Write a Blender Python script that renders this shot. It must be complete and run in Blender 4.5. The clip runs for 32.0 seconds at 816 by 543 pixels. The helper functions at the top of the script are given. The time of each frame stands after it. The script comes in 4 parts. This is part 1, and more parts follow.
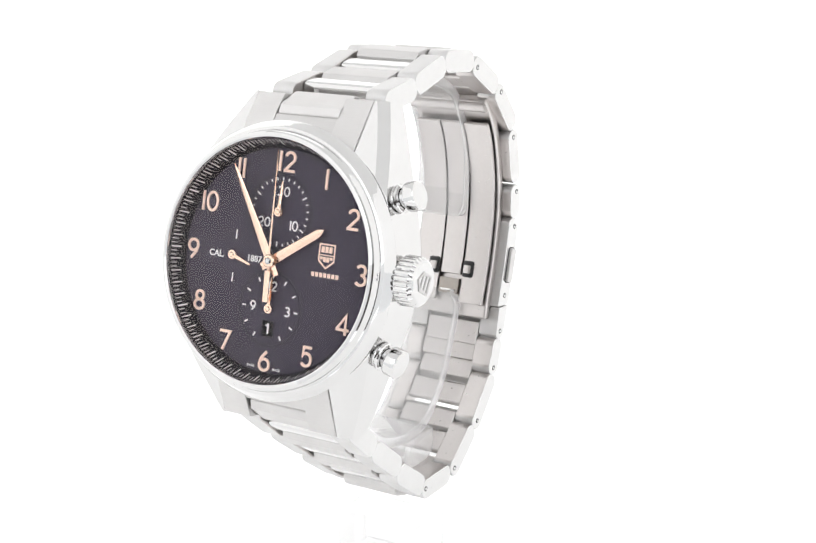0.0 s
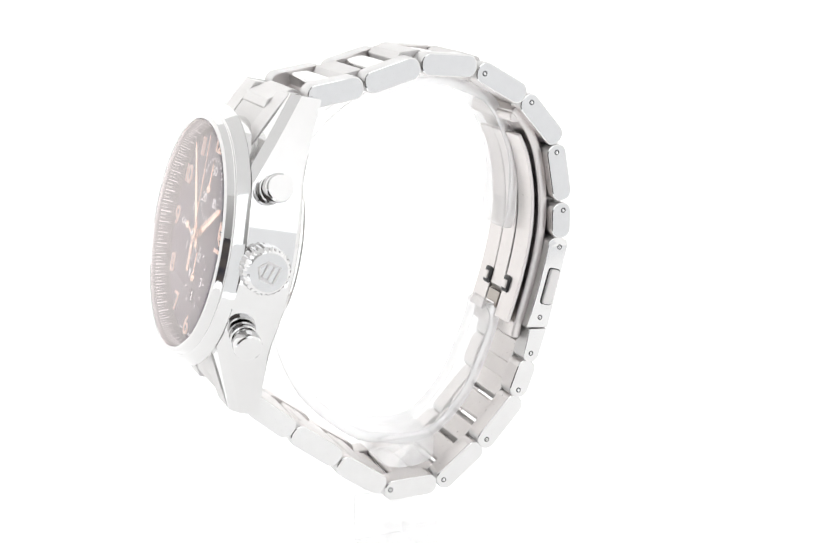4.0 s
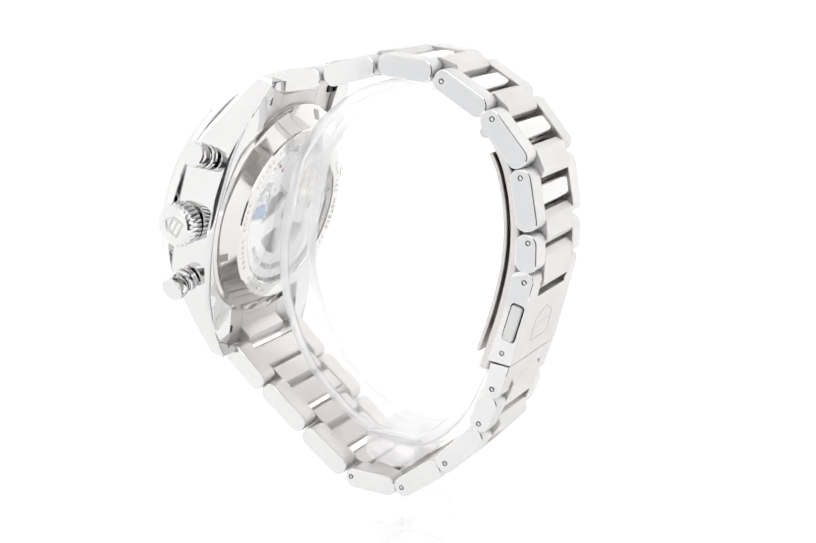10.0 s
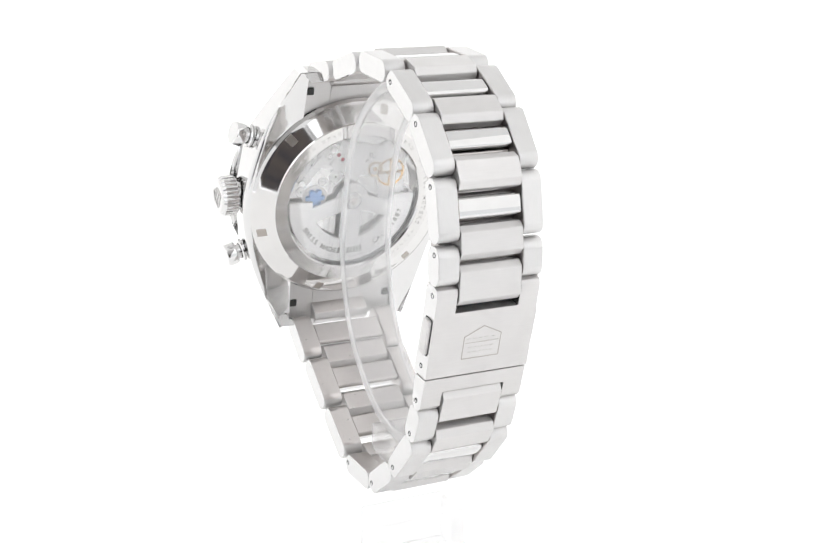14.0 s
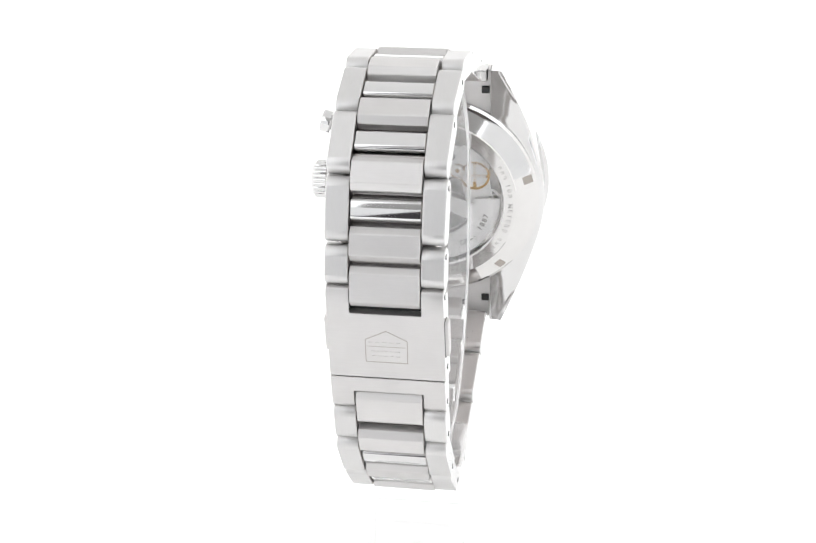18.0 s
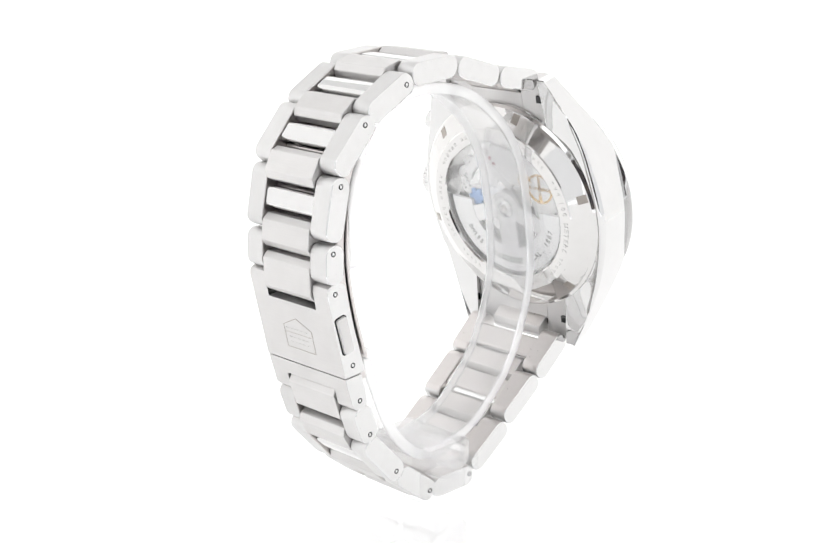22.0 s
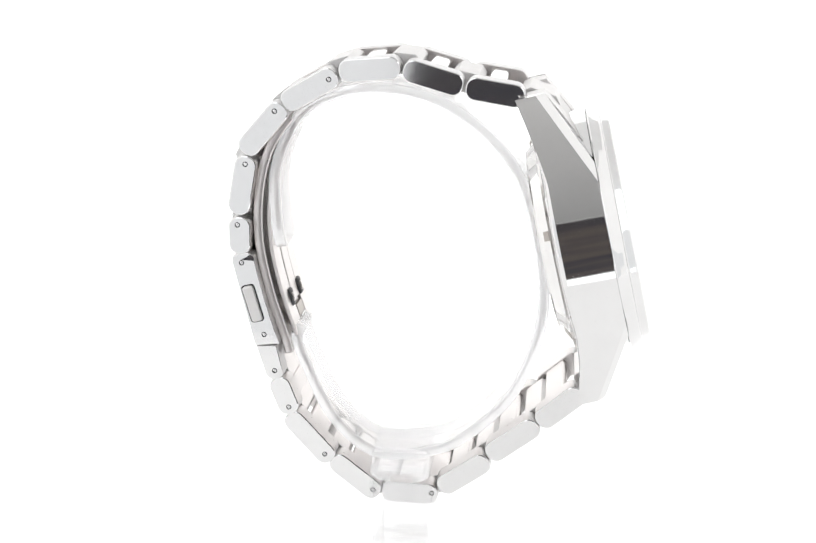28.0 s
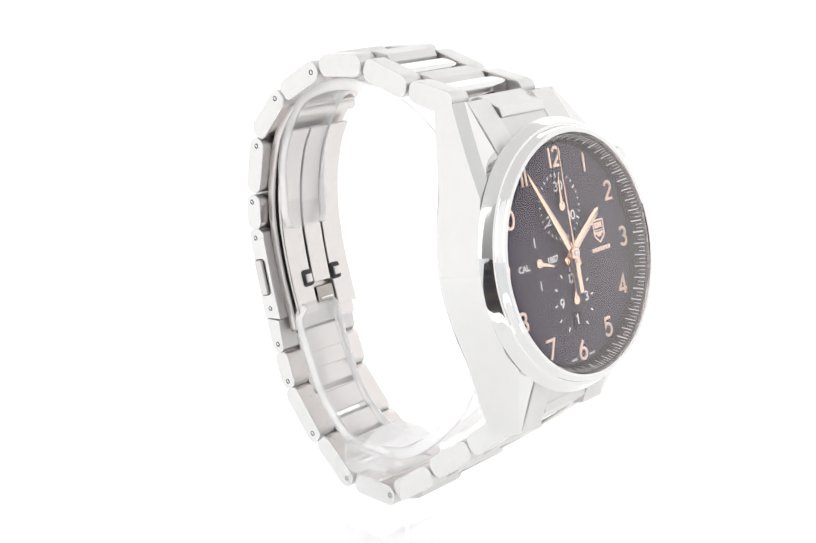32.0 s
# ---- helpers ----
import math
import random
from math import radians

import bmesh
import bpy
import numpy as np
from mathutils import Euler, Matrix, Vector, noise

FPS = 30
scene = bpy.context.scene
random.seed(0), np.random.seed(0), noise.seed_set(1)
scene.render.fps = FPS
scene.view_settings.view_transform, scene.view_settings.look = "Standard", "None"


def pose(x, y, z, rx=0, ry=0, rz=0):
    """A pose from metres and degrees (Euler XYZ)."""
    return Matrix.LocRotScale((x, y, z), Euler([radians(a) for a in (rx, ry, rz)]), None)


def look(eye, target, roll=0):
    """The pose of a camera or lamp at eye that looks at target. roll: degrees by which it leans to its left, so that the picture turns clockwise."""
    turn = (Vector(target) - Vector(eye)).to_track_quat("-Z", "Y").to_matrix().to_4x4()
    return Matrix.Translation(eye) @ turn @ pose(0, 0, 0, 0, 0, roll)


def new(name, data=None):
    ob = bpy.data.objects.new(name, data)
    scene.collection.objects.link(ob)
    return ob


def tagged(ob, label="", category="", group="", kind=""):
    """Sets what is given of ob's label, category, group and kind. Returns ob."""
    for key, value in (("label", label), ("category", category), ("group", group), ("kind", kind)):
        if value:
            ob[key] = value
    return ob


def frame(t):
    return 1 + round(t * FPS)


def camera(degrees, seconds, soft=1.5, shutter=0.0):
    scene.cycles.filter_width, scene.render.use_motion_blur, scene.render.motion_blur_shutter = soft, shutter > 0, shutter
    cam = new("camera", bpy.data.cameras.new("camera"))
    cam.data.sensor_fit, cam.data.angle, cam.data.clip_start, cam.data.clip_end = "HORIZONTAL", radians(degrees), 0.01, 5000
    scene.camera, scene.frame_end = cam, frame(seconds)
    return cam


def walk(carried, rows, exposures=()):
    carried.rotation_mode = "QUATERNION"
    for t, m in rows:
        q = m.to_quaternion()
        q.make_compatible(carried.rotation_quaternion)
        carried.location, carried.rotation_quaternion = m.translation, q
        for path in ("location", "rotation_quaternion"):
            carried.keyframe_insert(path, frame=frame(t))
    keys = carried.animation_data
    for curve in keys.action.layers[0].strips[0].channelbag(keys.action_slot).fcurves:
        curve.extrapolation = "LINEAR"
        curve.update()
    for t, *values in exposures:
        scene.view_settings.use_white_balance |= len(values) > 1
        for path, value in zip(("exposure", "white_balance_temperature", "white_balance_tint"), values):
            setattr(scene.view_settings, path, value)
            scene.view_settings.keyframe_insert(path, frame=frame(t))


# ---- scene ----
# A steel wristwatch on a clear acrylic stand turns once in 41 s on a white
# table inside a light tent; the camera stands still. Lengths below are in
# millimetres, MM turns them into metres.
MM = 0.001
SECONDS = 32.0

# ---------------------------------------------------------------- camera
cam = camera(32.639, SECONDS, soft=1.45)
EYE = Vector((0.0, -0.2415, 0.124))
AIM = Vector((math.sin(radians(0.1736)) * math.cos(radians(15.552)),
              math.cos(radians(0.1736)) * math.cos(radians(15.552)),
              -math.sin(radians(15.552))))
VIEW = look(EYE, EYE + AIM, 0.206)
walk(cam, [(0.0, VIEW), (SECONDS, VIEW)])

# ---------------------------------------------------------------- world and light
scene.view_settings.exposure = 0.15
world = bpy.data.worlds.new("world")
scene.world = world
world.use_nodes = True
world.node_tree.nodes["Background"].inputs["Color"].default_value = (1.0, 0.99, 0.98, 1)
world.node_tree.nodes["Background"].inputs["Strength"].default_value = 0.6


# ---------------------------------------------------------------- materials
def material(name):
    m = bpy.data.materials.new(name)
    m.use_nodes = True
    return m, m.node_tree.nodes, m.node_tree.links, m.node_tree.nodes["Principled BSDF"]


def plain(name, colour, rough=0.5, metal=0.0, gloss=0.5, bump=0.0, size=800.0, vary=0.06):
    """A surface with fine grain: colour and roughness vary a little, with a soft bump."""
    m, nodes, links, b = material(name)
    b.inputs["Metallic"].default_value = metal
    b.inputs["Specular IOR Level"].default_value = gloss
    tex = nodes.new("ShaderNodeTexCoord")
    n1 = nodes.new("ShaderNodeTexNoise")
    n1.inputs["Scale"].default_value = size
    n1.inputs["Detail"].default_value = 4
    links.new(tex.outputs["Object"], n1.inputs["Vector"])
    ramp = nodes.new("ShaderNodeMapRange")
    ramp.inputs["To Min"].default_value = 1 - vary
    ramp.inputs["To Max"].default_value = 1 + vary
    links.new(n1.outputs["Fac"], ramp.inputs["Value"])
    mul = nodes.new("ShaderNodeVectorMath")
    mul.operation = "SCALE"
    mul.inputs[0].default_value = colour
    links.new(ramp.outputs["Result"], mul.inputs["Scale"])
    links.new(mul.outputs["Vector"], b.inputs["Base Color"])
    r2 = nodes.new("ShaderNodeMapRange")
    r2.inputs["To Min"].default_value = rough * 0.8
    r2.inputs["To Max"].default_value = rough * 1.2
    links.new(n1.outputs["Fac"], r2.inputs["Value"])
    links.new(r2.outputs["Result"], b.inputs["Roughness"])
    if bump:
        bp = nodes.new("ShaderNodeBump")
        bp.inputs["Strength"].default_value = bump
        bp.inputs["Distance"].default_value = 0.00002
        links.new(n1.outputs["Fac"], bp.inputs["Height"])
        links.new(bp.outputs["Normal"], b.inputs["Normal"])
    return m


def brushed(name, colour, rough, stretch, strength=0.25):
    """Brushed steel: fine streaks along one axis and a little wear."""
    m, nodes, links, b = material(name)
    b.inputs["Metallic"].default_value = 1
    tex = nodes.new("ShaderNodeTexCoord")
    mp = nodes.new("ShaderNodeMapping")
    mp.inputs["Scale"].default_value = stretch
    links.new(tex.outputs["Object"], mp.inputs["Vector"])
    n1 = nodes.new("ShaderNodeTexNoise")
    n1.inputs["Scale"].default_value = 1.0
    n1.inputs["Detail"].default_value = 6
    n1.inputs["Roughness"].default_value = 0.7
    links.new(mp.outputs["Vector"], n1.inputs["Vector"])
    n2 = nodes.new("ShaderNodeTexNoise")
    n2.inputs["Scale"].default_value = 220
    n2.inputs["Detail"].default_value = 3
    links.new(tex.outputs["Object"], n2.inputs["Vector"])
    a = nodes.new("ShaderNodeMapRange")
    a.inputs["To Min"].default_value = 0.93
    a.inputs["To Max"].default_value = 1.06
    links.new(n1.outputs["Fac"], a.inputs["Value"])
    info = nodes.new("ShaderNodeObjectInfo")
    v = nodes.new("ShaderNodeMapRange")
    v.inputs["To Min"].default_value = 0.96
    v.inputs["To Max"].default_value = 1.03
    links.new(info.outputs["Random"], v.inputs["Value"])
    both = nodes.new("ShaderNodeMath")
    both.operation = "MULTIPLY"
    links.new(a.outputs["Result"], both.inputs[0])
    links.new(v.outputs["Result"], both.inputs[1])
    mul = nodes.new("ShaderNodeVectorMath")
    mul.operation = "SCALE"
    mul.inputs[0].default_value = colour
    links.new(both.outputs["Value"], mul.inputs["Scale"])
    links.new(mul.outputs["Vector"], b.inputs["Base Color"])
    r = nodes.new("ShaderNodeMapRange")
    r.inputs["To Min"].default_value = rough * 0.75
    r.inputs["To Max"].default_value = rough * 1.3
    links.new(n2.outputs["Fac"], r.inputs["Value"])
    links.new(r.outputs["Result"], b.inputs["Roughness"])
    bp = nodes.new("ShaderNodeBump")
    bp.inputs["Strength"].default_value = strength
    bp.inputs["Distance"].default_value = 0.00001
    links.new(n1.outputs["Fac"], bp.inputs["Height"])
    links.new(bp.outputs["Normal"], b.inputs["Normal"])
    return m


def coated(name, base, gain, tint=(1.0, 1.0, 1.0), milk=0.0, bend=0.0, clear=0.99):
    """Clear sheet with an anti-reflection coat: it lets light through and gains gloss at low angles."""
    m = bpy.data.materials.new(name)
    m.use_nodes = True
    nodes, links = m.node_tree.nodes, m.node_tree.links
    nodes.clear()
    out = nodes.new("ShaderNodeOutputMaterial")
    see = nodes.new("ShaderNodeBsdfTransparent")
    see.inputs["Color"].default_value = (clear, clear, clear, 1)
    shine = nodes.new("ShaderNodeBsdfGlossy")
    shine.inputs["Color"].default_value = (*tint, 1)
    shine.inputs["Roughness"].default_value = 0.02
    lay = nodes.new("ShaderNodeLayerWeight")
    lay.inputs["Blend"].default_value = 0.5
    sub = nodes.new("ShaderNodeMath")
    sub.operation = "POWER"
    sub.inputs[1].default_value = 2.5
    links.new(lay.outputs["Facing"], sub.inputs[0])
    mad = nodes.new("ShaderNodeMath")
    mad.operation = "MULTIPLY_ADD"
    mad.use_clamp = True
    mad.inputs[1].default_value, mad.inputs[2].default_value = gain, base
    links.new(sub.outputs["Value"], mad.inputs[0])
    mix = nodes.new("ShaderNodeMixShader")
    links.new(mad.outputs["Value"], mix.inputs["Fac"])
    links.new(see.outputs["BSDF"], mix.inputs[1])
    links.new(shine.outputs["BSDF"], mix.inputs[2])
    last = mix
    if bend:
        # part of the light is bent as in a thick clear block
        thick = nodes.new("ShaderNodeBsdfGlass")
        thick.inputs["IOR"].default_value = 1.45
        thick.inputs["Roughness"].default_value = 0.03
        mix2 = nodes.new("ShaderNodeMixShader")
        mix2.inputs["Fac"].default_value = bend
        links.new(mix.outputs["Shader"], mix2.inputs[1])
        links.new(thick.outputs["BSDF"], mix2.inputs[2])
        last = mix2
    if milk:
        through_it = nodes.new("ShaderNodeBsdfTranslucent")
        through_it.inputs["Color"].default_value = (0.99, 0.99, 0.99, 1)
        off_it = nodes.new("ShaderNodeBsdfDiffuse")
        off_it.inputs["Color"].default_value = (0.95, 0.95, 0.96, 1)
        white = nodes.new("ShaderNodeMixShader")
        links.new(through_it.outputs["BSDF"], white.inputs[1])
        links.new(off_it.outputs["BSDF"], white.inputs[2])
        white.inputs["Fac"].default_value = 0.3
        mix3 = nodes.new("ShaderNodeMixShader")
        mix3.inputs["Fac"].default_value = milk
        links.new(last.outputs["Shader"], mix3.inputs[1])
        links.new(white.outputs["Shader"], mix3.inputs[2])
        last = mix3
    links.new(last.outputs["Shader"], out.inputs["Surface"])
    return m


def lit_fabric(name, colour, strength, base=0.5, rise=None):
    """White fabric of the tent, its light put into its own glow; with rise, this glow fades in upwards, between those
    heights.
    """
    m, nodes, links, b = material(name)
    b.inputs["Base Color"].default_value = (base, base, base, 1)
    b.inputs["Roughness"].default_value = 0.9
    tex = nodes.new("ShaderNodeTexCoord")
    n = nodes.new("ShaderNodeTexNoise")
    n.inputs["Scale"].default_value = 6
    links.new(tex.outputs["Object"], n.inputs["Vector"])
    a = nodes.new("ShaderNodeMapRange")
    a.inputs["To Min"].default_value = strength * 0.95
    a.inputs["To Max"].default_value = strength * 1.05
    links.new(n.outputs["Fac"], a.inputs["Value"])
    b.inputs["Emission Color"].default_value = (*colour, 1)
    last = a.outputs["Result"]
    # shade low on the fabric is put into the emission as a gradient
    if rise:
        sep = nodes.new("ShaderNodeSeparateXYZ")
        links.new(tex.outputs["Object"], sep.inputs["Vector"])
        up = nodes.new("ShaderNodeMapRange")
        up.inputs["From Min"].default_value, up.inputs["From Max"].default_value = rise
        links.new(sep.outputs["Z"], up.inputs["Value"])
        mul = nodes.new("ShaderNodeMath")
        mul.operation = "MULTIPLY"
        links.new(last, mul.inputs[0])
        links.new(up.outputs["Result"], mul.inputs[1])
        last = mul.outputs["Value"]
    links.new(last, b.inputs["Emission Strength"])
    return m


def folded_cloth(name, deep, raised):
    """Flat dark panel; noise paints lighter patches into its colour in place of lit folds."""
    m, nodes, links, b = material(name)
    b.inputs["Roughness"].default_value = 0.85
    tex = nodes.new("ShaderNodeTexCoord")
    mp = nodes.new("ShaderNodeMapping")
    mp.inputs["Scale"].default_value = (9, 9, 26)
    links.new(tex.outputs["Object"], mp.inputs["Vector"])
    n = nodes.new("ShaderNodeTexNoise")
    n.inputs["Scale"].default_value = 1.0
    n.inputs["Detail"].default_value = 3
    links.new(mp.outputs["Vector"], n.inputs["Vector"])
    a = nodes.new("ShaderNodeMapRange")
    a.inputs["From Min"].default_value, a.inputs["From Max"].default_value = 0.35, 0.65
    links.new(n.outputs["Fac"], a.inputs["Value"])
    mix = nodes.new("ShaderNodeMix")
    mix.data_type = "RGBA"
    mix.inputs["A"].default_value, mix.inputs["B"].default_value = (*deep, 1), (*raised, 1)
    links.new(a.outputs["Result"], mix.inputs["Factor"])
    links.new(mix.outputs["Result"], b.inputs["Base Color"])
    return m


STEEL_POLISHED = plain("polished_steel", (0.66, 0.655, 0.65), 0.05, 1.0, size=400, vary=0.02)
STEEL_FLANK = plain("polished_flank_steel", (0.66, 0.655, 0.65), 0.07, 1.0, size=600, vary=0.03)
STEEL_BACK = plain("case_back_steel", (0.66, 0.65, 0.64), 0.07, 1.0, size=500, vary=0.03)
STEEL_BRUSHED = brushed("brushed_steel", (0.65, 0.638, 0.63), 0.5, (300, 9000, 9000))
STEEL_ALONG = brushed("brushed_steel_lengthwise", (0.65, 0.643, 0.637), 0.46, (12000, 500, 500))
# warm steel, darkened a little: shade inside the bracelet is put into it
STEEL_INNER = plain("inner_shaded_steel", (0.625, 0.596, 0.582), 0.3, 1.0, bump=0.03, size=1500, vary=0.04)
# near-black steel: the shade inside slots, holes and gaps is put into this colour
STEEL_SHADE = plain("recess_shade_steel", (0.06, 0.06, 0.06), 0.4, 1.0, size=900)
# darker steel with the shade of notches, grooves and latch slot painted in
NOTCH = plain("notch_shade_steel", (0.38, 0.35, 0.32), 0.35, 1.0, size=900)
MOVE_GROUND = plain("movement_ground", (0.2, 0.195, 0.19), 0.4, 0.4, size=700, vary=0.1)
# dark tone that paints the shaded depth between the bridges
MOVE_DARK = plain("movement_recess_shade", (0.07, 0.066, 0.064), 0.4, 0.5, size=900)
DIAL_BLACK = plain("dial_black", (0.047, 0.039, 0.06), 0.3, 0.0, gloss=0.15, size=90, vary=0.05)
WINDOW_BLACK = plain("window_black", (0.003, 0.003, 0.004), 0.6, 0.0, gloss=0.1, size=900)
# darker dial tone: shade of the counters' recess wall, put into colour
DIAL_STEP_SHADE = plain("dial_step_shade", (0.026, 0.022, 0.034), 0.3, 0.0, gloss=0.2, size=300, vary=0.05)
RING_BLACK = plain("ring_black", (0.010, 0.009, 0.013), 0.45, 0.0, gloss=0.1, size=900)
ROSE = plain("rose_gold", (0.95, 0.68, 0.53), 0.16, 1.0, size=600, vary=0.03)
ROSE_PRINT = plain("rose_print", (0.97, 0.72, 0.6), 0.35, 0.4, size=600, vary=0.03)
WHITE_PRINT = plain("white_print", (0.82, 0.81, 0.82), 0.5, 0.0, size=600, vary=0.03)
GREY_PRINT = plain("grey_engraving", (0.33, 0.32, 0.31), 0.5, 0.6, size=600)
PALE_PRINT = plain("pale_engraving", (0.62, 0.61, 0.6), 0.18, 1.0, size=600)
ACRYLIC_BAND = coated("acrylic_band", 0.06, 0.35, milk=0.16)
# cut edges are whitened in place of the light they gather
ACRYLIC_EDGE = coated("acrylic_lit_edge", 0.5, 0.4, milk=0.4, bend=0.2)
ACRYLIC_BLOCK = coated("acrylic_block", 0.05, 0.5, milk=0.12, bend=0.3)
ACRYLIC_FOOT = coated("acrylic_foot", 0.04, 0.4, milk=0.06, bend=0.25, clear=0.9)
ACRYLIC_PLATE = coated("acrylic_plate", 0.03, 0.3, milk=0.03, clear=0.985)
SAPPHIRE = coated("sapphire_crystal", 0.012, 0.84, (1.0, 0.92, 0.905))
SAPPHIRE_UNDER = coated("sapphire_underside", 0.0, 0.02)
BACK_GLASS = coated("back_glass", 0.1, 0.5)
BRASS = plain("gilt_brass", (0.75, 0.5, 0.22), 0.25, 1.0, size=900)
BLUED = plain("blued_steel", (0.22, 0.36, 0.62), 0.3, 1.0, size=900)
RUBY = plain("ruby", (0.35, 0.03, 0.06), 0.15, 0.0, size=900)
BRIDGE = plain("movement_plate", (0.93, 0.925, 0.92), 0.42, 0.1, size=500, vary=0.08)
TABLE_WHITE = plain("table_white_glow", (0.9, 0.9, 0.9), 0.35, 0.0, size=60, vary=0.01)
# the white acrylic table gets an added glow that whitens it and brightens the bracelet
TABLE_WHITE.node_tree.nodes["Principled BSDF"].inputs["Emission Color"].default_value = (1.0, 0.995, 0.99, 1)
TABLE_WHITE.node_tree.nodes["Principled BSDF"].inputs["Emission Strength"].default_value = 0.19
DARK_PANEL = folded_cloth("dark_panel", (0.026, 0.027, 0.038), (0.085, 0.07, 0.064))
# no lamps: each wall glows by an amount set for the steel's reflections
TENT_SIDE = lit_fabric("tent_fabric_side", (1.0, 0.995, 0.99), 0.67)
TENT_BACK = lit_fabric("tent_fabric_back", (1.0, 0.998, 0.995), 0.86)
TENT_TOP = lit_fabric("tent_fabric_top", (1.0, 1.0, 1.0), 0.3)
# unseen front, its glow raised to brighten steel that faces the camera
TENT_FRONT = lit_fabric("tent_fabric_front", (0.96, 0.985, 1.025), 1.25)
# dimmer bluish glow, added for the grey-blue patches mirrored in the flanks
TENT_LOW = lit_fabric("tent_glow_low_front", (0.965, 0.985, 1.015), 0.7, 0.3)
# unseen flap; its glow fades downwards to give the steel a grey gradient
TENT_FLAP = lit_fabric("tent_flap_fade", (1.0, 0.985, 0.97), 0.32, 0.3, (0.13, 0.46))


# ---------------------------------------------------------------- mesh helpers
def finish(bm, sharp=32):
    bmesh.ops.recalc_face_normals(bm, faces=bm.faces[:])
    for f in bm.faces:
        f.smooth = True
    limit = radians(sharp)
    for e in bm.edges:
        if len(e.link_faces) == 2:
            angle = e.calc_face_angle(0)
            a, b = (f.calc_area() for f in e.link_faces)
            if angle > limit or (angle > 0.1 and max(a, b) > 5 * min(a, b) and max(a, b) > 3.0):
                e.smooth = False


def part(name, bm, mats, parent, label="", at=None, sharp=32):
    """Links a bmesh (in millimetres) as one mesh object under a thing or a part."""
    finish(bm, sharp)
    if at is not None:
        bmesh.ops.transform(bm, matrix=at, verts=bm.verts[:])
    bmesh.ops.scale(bm, vec=(MM, MM, MM), verts=bm.verts[:])
    me = bpy.data.meshes.new(name)
    bm.to_mesh(me)
    bm.free()
    for m in mats if isinstance(mats, (list, tuple)) else [mats]:
        me.materials.append(m)
    ob = new(name, me)
    ob.parent = parent
    if label:
        tagged(ob, label)
    return ob


def prism(points, x0, x1, bevel=0.0, segments=2, axis="x"):
    """A closed outline in (y, z), drawn out along x and bevelled."""
    bm = bmesh.new()
    low = [bm.verts.new((x0, a, b)) for a, b in points]
    high = [bm.verts.new((x1, a, b)) for a, b in points]
    n = len(points)
    bm.faces.new(low)
    bm.faces.new(high[::-1])
    for i in range(n):
        bm.faces.new((low[i], low[(i + 1) % n], high[(i + 1) % n], high[i]))
    bmesh.ops.recalc_face_normals(bm, faces=bm.faces[:])
    if bevel:
        edges = [e for e in bm.edges if e.calc_face_angle(0) > radians(40)]
        bmesh.ops.bevel(bm, geom=edges, offset=bevel, segments=segments, affect="EDGES", profile=0.5, clamp_overlap=True)
    return bm


def box(x0, x1, y0, y1, z0, z1, bevel=0.0, segments=2):
    return prism([(y0, z0), (y1, z0), (y1, z1), (y0, z1)], x0, x1, bevel, segments)


def revolve(profile, n=96, closed=False):
    """A profile of (radius, height) turned about the third axis."""
    bm = bmesh.new()
    rings = []
    for r, h in profile:
        if r < 1e-6:
            rings.append([bm.verts.new((0, 0, h))])
        else:
            rings.append([bm.verts.new((r * math.cos(2 * math.pi * i / n), r * math.sin(2 * math.pi * i / n), h)) for i in range(n)])
    pairs = list(zip(rings, rings[1:]))
    if closed:
        pairs.append((rings[-1], rings[0]))
    for a, b in pairs:
        for i in range(n):
            j = (i + 1) % n
            if len(a) == 1 and len(b) == 1:
                continue
            if len(a) == 1:
                bm.faces.new((a[0], b[i], b[j]))
            elif len(b) == 1:
                bm.faces.new((a[i], b[0], a[j]))
            else:
                bm.faces.new((a[i], b[i], b[j], a[j]))
    return bm


